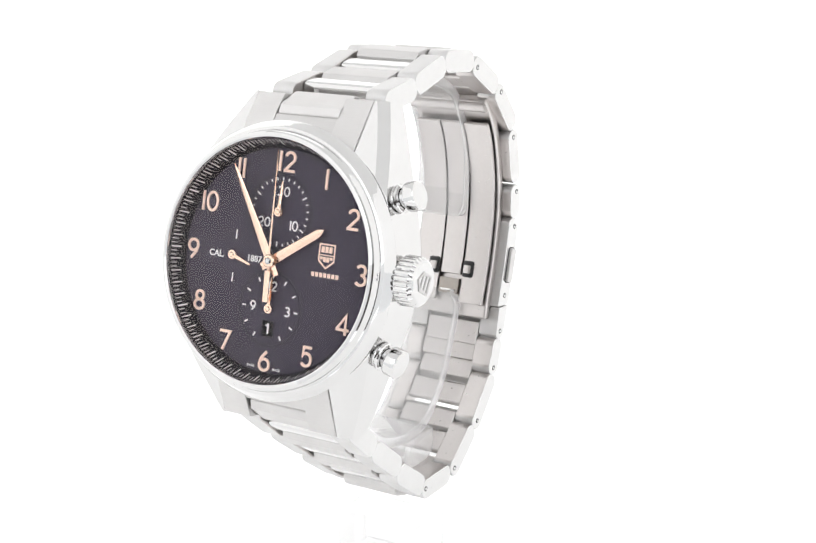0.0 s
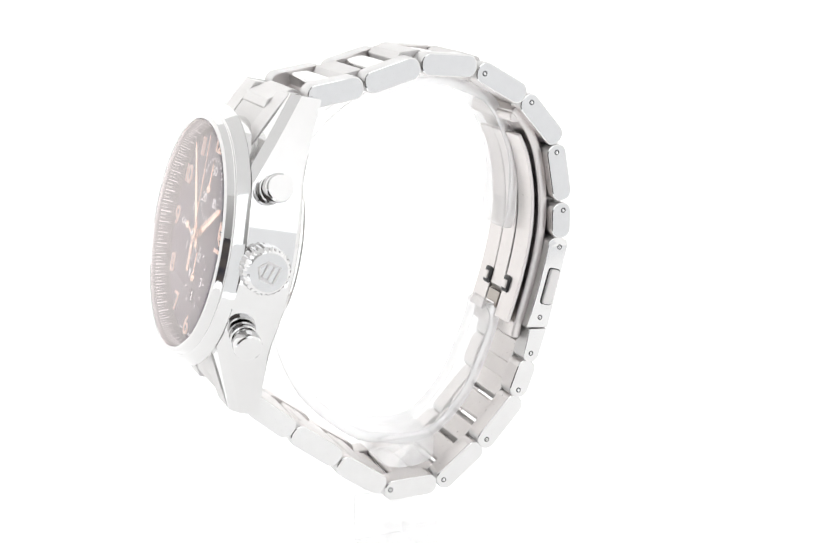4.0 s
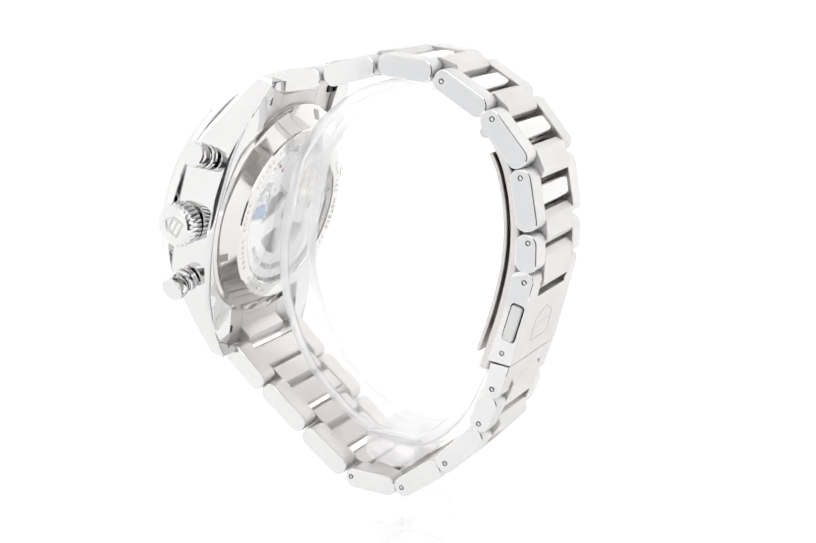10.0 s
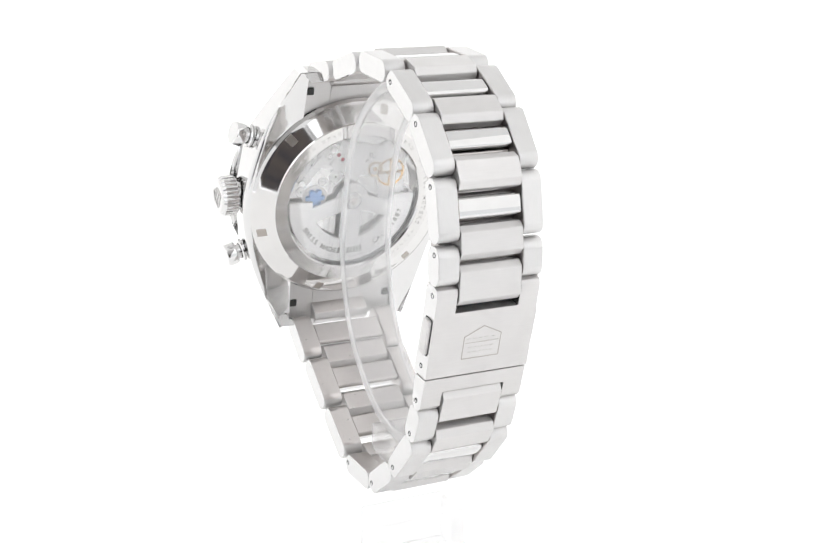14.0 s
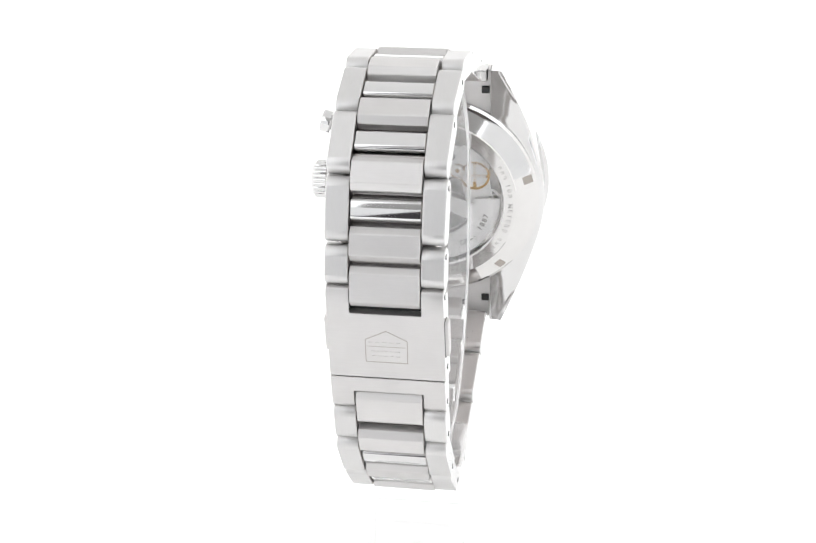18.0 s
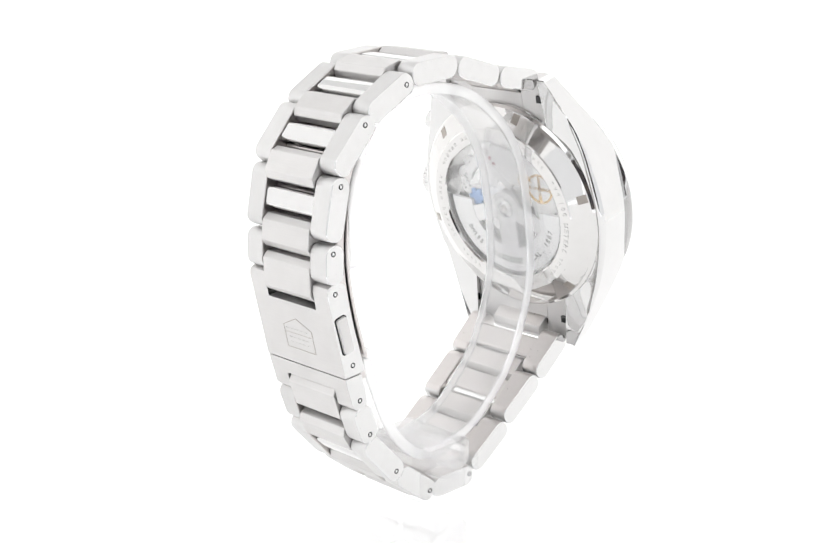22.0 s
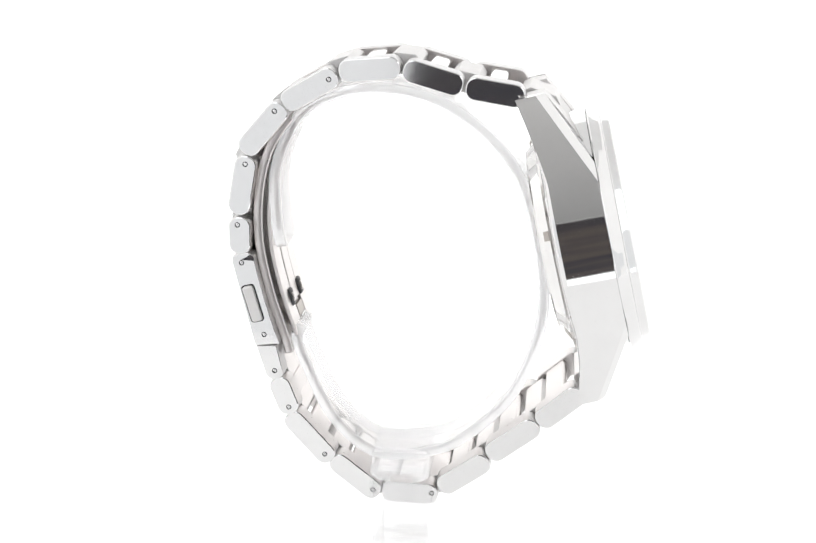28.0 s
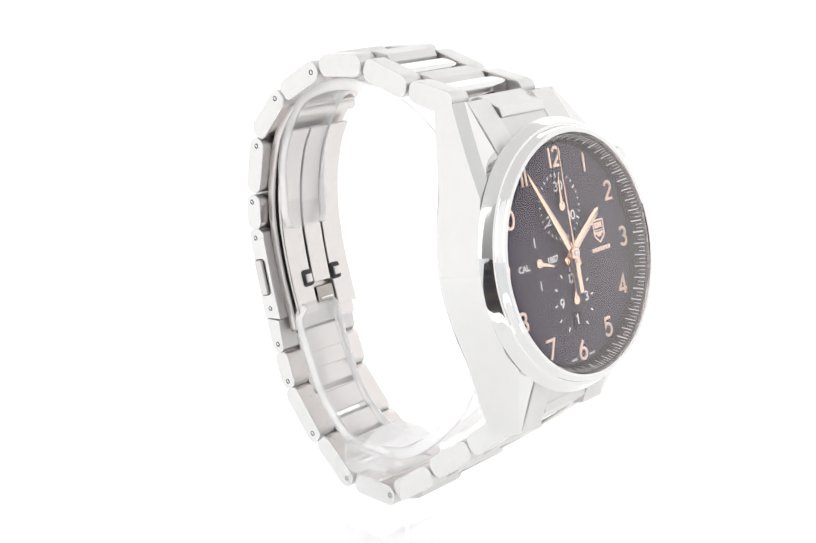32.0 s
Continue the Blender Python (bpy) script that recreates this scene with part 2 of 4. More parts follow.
def plate(xs, outer, inner, holes, bevel=0.12):
    """A bent plate: lines of (y, z) down its outer and inner face, cut at xs; cells named in holes are left out."""
    bm = bmesh.new()
    rows, cols = len(outer) - 1, len(xs) - 1
    top = [[bm.verts.new((x, *p)) for x in xs] for p in outer]
    low = [[bm.verts.new((x, *p)) for x in xs] for p in inner]
    there = {(r, c) for r in range(rows) for c in range(cols)} - set(holes)
    for r, c in there:
        bm.faces.new((top[r][c], top[r][c + 1], top[r + 1][c + 1], top[r + 1][c]))
        bm.faces.new((low[r][c], low[r + 1][c], low[r + 1][c + 1], low[r][c + 1]))
        for (dr, dc), (a, b) in (((-1, 0), ((0, 0), (0, 1))), ((1, 0), ((1, 1), (1, 0))), ((0, -1), ((1, 0), (0, 0))), ((0, 1), ((0, 1), (1, 1)))):
            if (r + dr, c + dc) not in there:
                p, q = (r + a[0], c + a[1]), (r + b[0], c + b[1])
                bm.faces.new((top[p[0]][p[1]], low[p[0]][p[1]], low[q[0]][q[1]], top[q[0]][q[1]]))
    bmesh.ops.delete(bm, geom=[v for v in bm.verts if not v.link_faces], context="VERTS")
    bmesh.ops.recalc_face_normals(bm, faces=bm.faces[:])
    edges = [e for e in bm.edges if len(e.link_faces) == 2 and e.calc_face_angle(0) > radians(40)]
    bmesh.ops.bevel(bm, geom=edges, offset=bevel, segments=2, affect="EDGES", profile=0.5, clamp_overlap=True)
    return bm


def stadium(a, b, thick, square=0.0, n=5):
    """A rounded bar outline in (y, z) from a to b (its far ends)."""
    a, b = Vector(a), Vector(b)
    d = (b - a).normalized()
    s = Vector((-d.y, d.x))
    r = thick / 2
    rr = r * (1 - square)
    pts = []
    for end, sign in ((b, 1), (a, -1)):
        for side in (sign, -sign):
            c = end - d * sign * rr + s * side * -1 * (r - rr)
            for i in range(n + 1):
                k = (math.pi / 2) * i / n
                if side == sign:
                    v = -s * sign * math.cos(k) + d * sign * math.sin(k)
                else:
                    v = d * sign * math.cos(k) + s * sign * math.sin(k)
                pts.append(c + v * rr)
    out = []
    for q in pts:
        if not out or (q - out[-1]).length > 1e-4:
            out.append(q)
    if (out[0] - out[-1]).length < 1e-4:
        out.pop()
    return [(q.x, q.y) for q in out]


def merge(*bms):
    """Several bmeshes as one mesh of one part."""
    out = bmesh.new()
    for b in bms:
        me = bpy.data.meshes.new("tmp")
        b.to_mesh(me)
        b.free()
        out.from_mesh(me)
        bpy.data.meshes.remove(me)
    return out


def lettering(text, size, depth=0.06, spacing=1.0):
    """Words in the built-in font as a bmesh, centred, in the first two axes (millimetres)."""
    cu = bpy.data.curves.new("lettering", "FONT")
    cu.body, cu.size, cu.align_x, cu.align_y, cu.extrude = text, size, "CENTER", "CENTER", depth / 2
    cu.space_character = spacing
    cu.offset = size * 0.02
    cu.resolution_u = 3
    ob = bpy.data.objects.new("lettering", cu)
    scene.collection.objects.link(ob)
    bpy.context.view_layer.update()
    me = bpy.data.meshes.new_from_object(ob.evaluated_get(bpy.context.evaluated_depsgraph_get()))
    bm = bmesh.new()
    bm.from_mesh(me)
    bpy.data.meshes.remove(me)
    bpy.data.objects.remove(ob)
    bpy.data.curves.remove(cu)
    return bm


def shift(bm, m):
    bmesh.ops.transform(bm, matrix=m, verts=bm.verts[:])
    return bm


def move(x, y, z):
    return Matrix.Translation((x, y, z))


def thick_polyline(points, thick):
    """An open line in (y, z) with thickness, as a closed outline."""
    pts = [Vector(p) for p in points]
    left, right = [], []
    for i, p in enumerate(pts):
        d = (pts[min(i + 1, len(pts) - 1)] - pts[max(i - 1, 0)]).normalized()
        s = Vector((-d.y, d.x)) * thick / 2
        left.append(p + s)
        right.append(p - s)
    return [(q.x, q.y) for q in left + right[::-1]]


def curve_points(points, per=6):
    """A smooth line (Catmull-Rom) through points."""
    pts = [Vector(p) for p in points]
    out = []
    for i in range(len(pts) - 1):
        p0, p1, p2, p3 = pts[max(i - 1, 0)], pts[i], pts[i + 1], pts[min(i + 2, len(pts) - 1)]
        for k in range(per):
            t = k / per
            out.append(0.5 * ((2 * p1) + (p2 - p0) * t + (2 * p0 - 5 * p1 + 4 * p2 - p3) * t * t + (3 * p1 - p0 - 3 * p2 + p3) * t ** 3))
    out.append(pts[-1])
    return [(q.x, q.y) for q in out]


def strip(line, thick, x0, x1, bevel=0.0, segments=2):
    """A band of even thickness along an open line in (y, z), from x0 to x1, built of quads."""
    outline = thick_polyline(line, thick)
    n = len(line)
    bm = bmesh.new()
    cols = []
    for x in (x0, x1):
        cols.append([bm.verts.new((x, a, b)) for a, b in outline])
    m = 2 * n
    for i in range(m):
        j = (i + 1) % m
        bm.faces.new((cols[0][i], cols[0][j], cols[1][j], cols[1][i]))
    for c in cols:
        for i in range(n - 1):
            bm.faces.new((c[i], c[i + 1], c[m - 2 - i], c[m - 1 - i]))
    bmesh.ops.recalc_face_normals(bm, faces=bm.faces[:])
    if bevel:
        edges = [e for e in bm.edges if e.calc_face_angle(0) > radians(50)]
        bmesh.ops.bevel(bm, geom=edges, offset=bevel, segments=segments, affect="EDGES", profile=0.5, clamp_overlap=True)
    return bm


# ---------------------------------------------------------------- the setting: white table and light tent
def sheet(name, corners, mat, label, category):
    """A slab of the setting with 2 mm of thickness."""
    bm = bmesh.new()
    a = [bm.verts.new(c) for c in corners]
    n = (Vector(corners[1]) - Vector(corners[0])).cross(Vector(corners[2]) - Vector(corners[0])).normalized() * -0.002
    b = [bm.verts.new(Vector(c) + n) for c in corners]
    bm.faces.new(a)
    bm.faces.new(b[::-1])
    for i in range(4):
        j = (i + 1) % 4
        bm.faces.new((a[i], b[i], b[j], a[j]))
    bmesh.ops.recalc_face_normals(bm, faces=bm.faces[:])
    me = bpy.data.meshes.new(name)
    bm.to_mesh(me)
    bm.free()
    me.materials.append(mat)
    return tagged(new(name, me), label, category, kind="structure")


def light_tent():
    h, w, back, front, edge = 0.50, 0.32, 0.42, -0.36, -0.135
    west, east, head, sill = -0.091, 0.094, 0.15, -0.095    # the front opening, in which the camera stands
    spread = 0.06                                            # it is wider at its foot, shaped to fit the dark reflections in the steel
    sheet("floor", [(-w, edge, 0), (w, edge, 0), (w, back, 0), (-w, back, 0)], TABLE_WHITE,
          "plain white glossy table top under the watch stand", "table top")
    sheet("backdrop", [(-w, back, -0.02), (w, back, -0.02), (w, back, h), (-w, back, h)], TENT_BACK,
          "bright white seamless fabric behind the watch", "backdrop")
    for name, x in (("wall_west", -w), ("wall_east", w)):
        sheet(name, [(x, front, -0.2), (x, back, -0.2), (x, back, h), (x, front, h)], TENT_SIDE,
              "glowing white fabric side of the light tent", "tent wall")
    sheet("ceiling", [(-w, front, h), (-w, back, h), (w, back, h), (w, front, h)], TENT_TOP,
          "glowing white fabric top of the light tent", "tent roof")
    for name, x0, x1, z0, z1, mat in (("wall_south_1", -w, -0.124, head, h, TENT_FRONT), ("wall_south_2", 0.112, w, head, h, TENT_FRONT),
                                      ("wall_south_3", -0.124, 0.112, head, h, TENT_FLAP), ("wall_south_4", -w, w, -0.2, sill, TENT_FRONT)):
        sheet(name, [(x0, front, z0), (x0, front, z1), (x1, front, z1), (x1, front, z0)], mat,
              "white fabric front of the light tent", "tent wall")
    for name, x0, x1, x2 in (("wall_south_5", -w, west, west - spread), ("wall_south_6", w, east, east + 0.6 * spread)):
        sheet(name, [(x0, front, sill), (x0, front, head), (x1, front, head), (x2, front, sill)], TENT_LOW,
              "unseen dimmer front panel of the light tent, added for reflections", "tent wall")
    # unseen bluish panels, added on both sides so the case flanks mirror a dimmer zone
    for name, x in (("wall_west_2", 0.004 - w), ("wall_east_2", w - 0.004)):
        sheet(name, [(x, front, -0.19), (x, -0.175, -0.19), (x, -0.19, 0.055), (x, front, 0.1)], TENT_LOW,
              "unseen pale bluish glowing panel, added for reflections in the steel", "tent wall")
    # unseen dark panel, added so polished steel mirrors a dark opening
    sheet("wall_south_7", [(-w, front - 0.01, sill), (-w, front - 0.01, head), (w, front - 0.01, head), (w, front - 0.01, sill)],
          DARK_PANEL, "unseen dark panel behind the tent's front opening, added for dark reflections", "cloth")
    # unseen glowing sheet, added to brighten what the lower bracelet reflects
    sheet("floor_low", [(-w, front, -0.2), (w, front, -0.2), (w, edge, -0.2), (-w, edge, -0.2)], TENT_BACK,
          "unseen glowing sheet below the front edge of the table, added for reflections", "cloth")


light_tent()

# ---------------------------------------------------------------- wristwatch
watch = tagged(new("wristwatch"), "steel chronograph wristwatch with black dial and rose-gold hands", "wristwatch")

# the case's own axes: across the dial, towards twelve, out of the dial
TAU = radians(13)
CASE = Matrix(((1, 0, 0, -0.35), (0, math.sin(TAU), -math.cos(TAU), -37.0), (0, math.cos(TAU), math.sin(TAU), 67.0), (0, 0, 0, 1)))
DIAL_W = -0.7


def case_section(v):
    """The cross-section of one flank at v: lug top, chamfer, flat flank, rounded back bevel."""
    tip, inner = 26.6, 11.2
    a = abs(v)
    xo = 21.65 - 8.3 * (((a * a + 20.0) ** 0.75 - 20.0 ** 0.75) / ((tip * tip + 20.0) ** 0.75 - 20.0 ** 0.75))
    edge = -1.02 - 0.5 * max(0.0, a - 12.2)
    top = min(edge + 1.35, -0.98)
    c = 1.55 * (top - edge) / 1.35
    q = max(0.0, (a - 13.0) / (tip - 13.0))
    wb = -8.9 - 2.75 * q ** 1.25
    low = wb - 1.0 + 1.6 * (a / tip) ** 2
    # a narrow bevel, then a flat land that ends at the round case back
    round_edge = math.sqrt(max(0.0, 21.0 ** 2 - v * v))
    ub = min(xo - 1.05, max(inner + 0.5, round_edge))
    # the flank leans in a little towards the dial
    xo += 0.12
    lean = 0.07 * (edge - wb)
    pts = [(inner, top), (xo - lean - c, top), (xo - lean, edge), (xo - 0.67 * lean, edge + 0.33 * (wb - edge)), (xo - 0.34 * lean, edge + 0.66 * (wb - edge)), (xo, wb)]
    for i in range(1, 6):
        k = math.pi / 2 * i / 5
        pts.append((xo - 0.12 - 0.85 * (1 - math.cos(k)), wb - 0.1 + (low - wb + 0.1) * math.sin(k)))
    pts.append((ub, low - 0.02))
    pts.append((inner, low + 0.02))
    return pts


def case_rail(side):
    """One flank of the case with its two lugs."""
    bm = bmesh.new()
    n = 96
    stations = [-26.6 + 53.2 * i / n for i in range(n + 1)]
    verts = [[bm.verts.new((side * x, v, w)) for x, w in case_section(v)] for v in stations]
    m = len(verts[0])
    for r0, r1 in zip(verts, verts[1:]):
        for i in range(m):
            j = (i + 1) % m
            bm.faces.new((r0[i], r0[j], r1[j], r1[i]))
    # the lug ends are flat with a small rounded edge
    for ring, sign in ((verts[0], -1), (verts[-1], 1)):
        mid = sum((v.co for v in ring), Vector()) / m
        cap = [bm.verts.new((mid.x + (v.co.x - mid.x) * 0.93, v.co.y + sign * 0.14, mid.z + (v.co.z - mid.z) * 0.95)) for v in ring]
        for i in range(m):
            j = (i + 1) % m
            bm.faces.new((ring[i], ring[j], cap[j], cap[i]))
        bm.faces.new(cap)
    return bm


def build_case():
    case = part("case_middle", merge(case_rail(1), case_rail(-1), revolve([(0, -9.75), (20.2, -9.75), (20.55, -9.6), (20.8, -9.2), (20.85, -8.6), (20.8, -1.2), (0, -1.2)])),
                STEEL_POLISHED, watch, "polished steel case with four lugs", CASE, sharp=20)
    part("bezel", revolve([(19.2, 2.0), (19.2, 2.42), (19.28, 2.56), (19.55, 2.64), (19.95, 2.55), (20.16, 2.38), (20.25, 2.15), (20.4, 1.42), (20.48, 1.24), (20.6, 1.14), (20.82, 1.1), (20.98, 1.04), (21.08, 0.92), (21.3, 0.57), (21.7, -0.07), (22.05, -0.63), (22.12, -0.78), (22.06, -0.92), (21.9, -0.97), (20.5, -1.2), (19.9, -1.2)], 160, True),
          STEEL_POLISHED, watch, "smooth polished steel bezel", CASE, sharp=24)
    dome = revolve([(0, 3.15), (6, 3.1), (12, 2.96), (16, 2.8), (18.6, 2.64), (19.05, 2.55), (19.17, 2.45), (19.17, 2.38), (18.8, 2.3), (12, 2.36), (6, 2.4), (0, 2.42)], 128)
    for f in dome.faces:
        f.material_index = 1 if f.calc_center_median().z < 2.46 else 0
    crystal = part("crystal", dome, [SAPPHIRE, SAPPHIRE_UNDER], watch, "clear domed sapphire crystal", CASE)
    crystal.visible_shadow = False
    for sign in (1, -1):
        # end piece between the lugs: two shoulders beside a lower middle, cut out for the first middle link
        top = [(14.0, -1.3), (17.0, -1.9), (20.6, -3.6), (23.25, -4.95), (26.6, -6.8)]
        low = [(14.0, -9.2), (17.0, -9.2), (20.6, -9.3), (23.25, -9.5), (26.6, -9.9)]
        for x0, x1, sink, last in ((-11.12, -5.92, 0.0, 5), (-5.9, 5.9, 0.16, 4), (5.92, 11.12, 0.0, 5)):
            bms = plate((x0, x1), [(sign * v, w - sink) for v, w in top[:last]], [(sign * v, w) for v, w in low[:last]], [], 0.1)
            part("end_link", bms, STEEL_BRUSHED, watch, "brushed steel end piece between two lugs", CASE)
        # a dark block in the slot takes the place of its shade
        part("slot_shade", box(-5.9, 5.9, *sorted((sign * 23.2, sign * 24.6)), -9.3, -7.2), STEEL_SHADE, watch, "", CASE)


build_case()


def spring_bar_slots():
    """Dark blocks painting the shade of the spring-bar slots on the back of the end pieces."""
    for x in (10.2, -10.2):
        for v in (22.5, -22.4):
            part("spring_bar_shade", box(x - 0.75, x + 0.75, v - 0.7, v + 0.7, -9.85, -9.0, 0.1, 1), STEEL_SHADE, watch, "", CASE)


spring_bar_slots()


def build_caseback():
    back = part("caseback", revolve([(20.6, -9.3), (20.7, -9.9), (20.2, -10.3), (19.8, -10.45), (19.5, -10.6), (16.7, -12.1), (16.5, -12.35), (14.1, -12.4), (13.8, -12.15), (13.8, -9.5), (20.6, -9.2)], 128, True),
                STEEL_BACK, watch, "polished steel screw-down case back", CASE, sharp=14)
    glass = part("glass", revolve([(0, -12.25), (13.7, -12.25), (13.75, -12.1), (13.75, -11.6), (13.7, -11.55), (0, -11.55)], 96), BACK_GLASS, back, "clear round window in the case back", CASE)
    glass.visible_shadow = False
    for i in range(6):
        a = radians(-16 + 60.5 * i)
        r = Matrix.Rotation(a, 4, "Z") @ move(19.1, 0, -10.75) @ Matrix.Rotation(radians(-27), 4, "Y")
        part("notch", shift(box(-1.0, 0.95, -0.8, 0.8, -0.14, 0.3, 0.05, 1), r), NOTCH, back, "", CASE)
    for i in range(84):
        if i % 14 in (5, 11, 12) or 38 < i < 46 or 15 < i < 27:
            continue
        r = Matrix.Rotation(radians(4 + 360 * i / 84), 4, "Z") @ move(0, 15.3, -12.4) @ Matrix.Diagonal((0.85, 0.8, 1.0, 1.0))
        part("engraved_mark", shift(merge(box(-0.3, -0.14, -0.42, 0.42, -0.015, 0.02), box(0.12, 0.28, -0.42 if i % 3 else 0.0, 0.42, -0.015, 0.02), box(-0.14, 0.12, 0.3 if i % 2 else -0.06, 0.42 if i % 2 else 0.06, -0.015, 0.02)), r), PALE_PRINT, back, "", CASE)
    for i, ch in enumerate("100 METERS"):
        if ch != " ":
            m = Matrix.Rotation(radians(165 + 4.1 * i + 90), 4, "Z") @ move(0, -15.3, -12.41) @ Matrix.Rotation(math.pi, 4, "Y") @ Matrix.Rotation(math.pi, 4, "Z")
            part("letter", shift(lettering(ch, 1.35, 0.05), m), PALE_PRINT, back, "", CASE)
    # the movement behind the window
    MOVE = CASE @ Matrix.Diagonal((1.1, 1.1, 1.0, 1.0))
    plate = part("movement_plate", revolve([(0, -9.6), (12.5, -9.6), (12.5, -9.4), (0, -9.4)], 96), MOVE_GROUND, back, "grey movement plate", MOVE)
    part("upper_bridge", shift(box(-8.5, 5.0, 4.5, 10.5, -10.1, -9.6, 0.15), Matrix.Rotation(radians(12), 4, "Z")), BRIDGE, plate, "", MOVE)
    part("side_bridge", shift(box(-10.5, -5.5, -3.0, 4.0, -10.0, -9.6, 0.15), Matrix.Rotation(radians(-10), 4, "Z")), BRIDGE, plate, "", MOVE)
    # thin dark sheets on the plate, painted shade instead of real depth
    part("recess_shade", shift(box(2.0, 11.5, -1.5, 5.0, -9.72, -9.62, 0.02), Matrix.Rotation(radians(8), 4, "Z")), MOVE_DARK, plate, "", MOVE)
    part("recess_shade", shift(revolve([(0, -9.7), (4.2, -9.7), (4.2, -9.62), (0, -9.62)], 40), move(-7.4, 4.6, 0)), MOVE_DARK, plate, "", MOVE)
    # wheels and bridge ends
    for x, y, r in ((4.6, 8.2, 2.4), (0.8, 9.6, 1.5), (9.2, 4.6, 1.5), (-2.6, 7.0, 1.9), (-10.2, 0.2, 1.7), (6.9, 0.6, 2.3), (7.9, 6.9, 1.3), (3.2, 4.3, 1.2), (9.6, 1.9, 0.9), (5.6, 3.6, 0.8), (-8.9, 7.4, 1.1)):
        ring = [(0, -9.95), (r * 0.35, -9.95), (r * 0.38, -9.85), (r * 0.72, -9.85), (r * 0.76, -9.98), (r, -9.98), (r, -9.7), (0, -9.7)]
        part("wheel", shift(revolve(ring, 36), move(x, y, 0)), BRIDGE, plate, "", MOVE)
        part("wheel_pivot", shift(revolve([(0, -10.1), (r * 0.16, -10.1), (r * 0.2, -9.9), (0, -9.9)], 16), move(x, y, 0)), STEEL_POLISHED, plate, "", MOVE)
    for x, y, a, l in ((1.5, 5.6, 35, 6.5), (-5.2, 9.0, -30, 4.0), (7.0, 6.6, -50, 4.2)):
        part("bridge_edge", shift(box(-l / 2, l / 2, -0.8, 0.8, -10.3, -9.7, 0.15), move(x, y, 0) @ Matrix.Rotation(radians(a), 4, "Z")), BRIDGE, plate, "", MOVE)
    teeth = []
    for i in range(6):
        a = 2 * math.pi * i / 6
        teeth.append(shift(box(-0.45, 0.45, -0.4, 0.4, -10.5, -9.7, 0.1, 1), move(1.3 * math.cos(a), 1.3 * math.sin(a), 0)))
    part("column_wheel", shift(merge(revolve([(0, -10.4), (1.2, -10.4), (1.2, -9.7), (0, -9.7)], 24), *teeth), move(6.9, 0.6, 0)), BLUED, plate, "blue column wheel", MOVE)
    part("balance_wheel", shift(merge(revolve([(2.3, -10.1), (2.7, -10.1), (2.7, -9.8), (2.3, -9.8)], 40, True), box(-2.4, 2.4, -0.3, 0.3, -10.1, -9.9), box(-0.3, 0.3, -2.4, 2.4, -10.1, -9.9)), move(-7.4, 4.4, 0)), BRASS, plate, "gilt balance wheel", MOVE)
    part("gilt_wheel", shift(revolve([(0, -10.15), (0.4, -10.15), (0.5, -9.95), (1.0, -9.95), (1.05, -10.1), (1.5, -10.1), (1.5, -9.8), (0, -9.8)], 28), move(-4.3, 5.2, 0)), BRASS, plate, "small gilt wheel", MOVE)
    for x, y in ((2.2, 7.6), (3.0, 8.5), (3.3, 7.4)):
        part("jewel", shift(revolve([(0, -10.15), (0.35, -10.15), (0.35, -10.0), (0, -10.0)], 16), move(x, y, 0)), RUBY, plate, "", MOVE)
    for x, y in ((-3.5, 8.0), (9.6, 3.6), (-9.6, -1.0), (4.0, 9.5)):
        part("screw", shift(revolve([(0, -10.3), (0.6, -10.3), (0.65, -10.2), (0.65, -9.9), (0, -9.9)], 20), move(x, y, 0)), STEEL_POLISHED, plate, "", MOVE)
    # oscillating weight: a rim with two spokes and an open middle
    bm = bmesh.new()
    n = 40
    ring = []
    for i in range(n + 1):
        a = radians(178 + 184 * i / n)
        ring.append([bm.verts.new((r * math.cos(a), r * math.sin(a), w)) for r, w in ((7.6, -10.5), (12.0, -10.5), (12.0, -11.2), (7.6, -11.2))])
    for a, b in zip(ring, ring[1:]):
        for i in range(4):
            j = (i + 1) % 4
            bm.faces.new((a[i], a[j], b[j], b[i]))
    bm.faces.new(ring[0])
    bm.faces.new(ring[-1][::-1])
    arms = [bm, revolve([(0, -11.25), (3.0, -11.25), (3.0, -10.5), (0, -10.5)], 40),
            shift(box(-1.9, 1.9, -8.2, 0, -11.15, -10.6, 0.1), Matrix.Identity(4)),
            shift(box(-1.5, 1.5, -8.6, -1, -11.1, -10.6, 0.1), Matrix.Rotation(radians(72), 4, "Z")),
            shift(box(-1.5, 1.5, -8.6, -1, -11.1, -10.6, 0.1), Matrix.Rotation(radians(-72), 4, "Z"))]
    rotor = part("rotor", merge(*arms), BRIDGE, back, "brushed steel winding rotor", MOVE)
    part("rotor_hub", revolve([(0, -11.6), (1.2, -11.6), (1.7, -11.4), (1.7, -11.2), (0, -11.2)], 32), STEEL_POLISHED, rotor, "", MOVE)
    part("rotor_screw", revolve([(0, -11.72), (0.7, -11.72), (0.7, -11.5), (0, -11.5)], 20), STEEL_INNER, rotor, "", MOVE)

    def round_words(text, radius, middle, step, size):
        for i, ch in enumerate(text):
            if ch == " ":
                continue
            a = radians(middle + step * (i - (len(text) - 1) / 2))
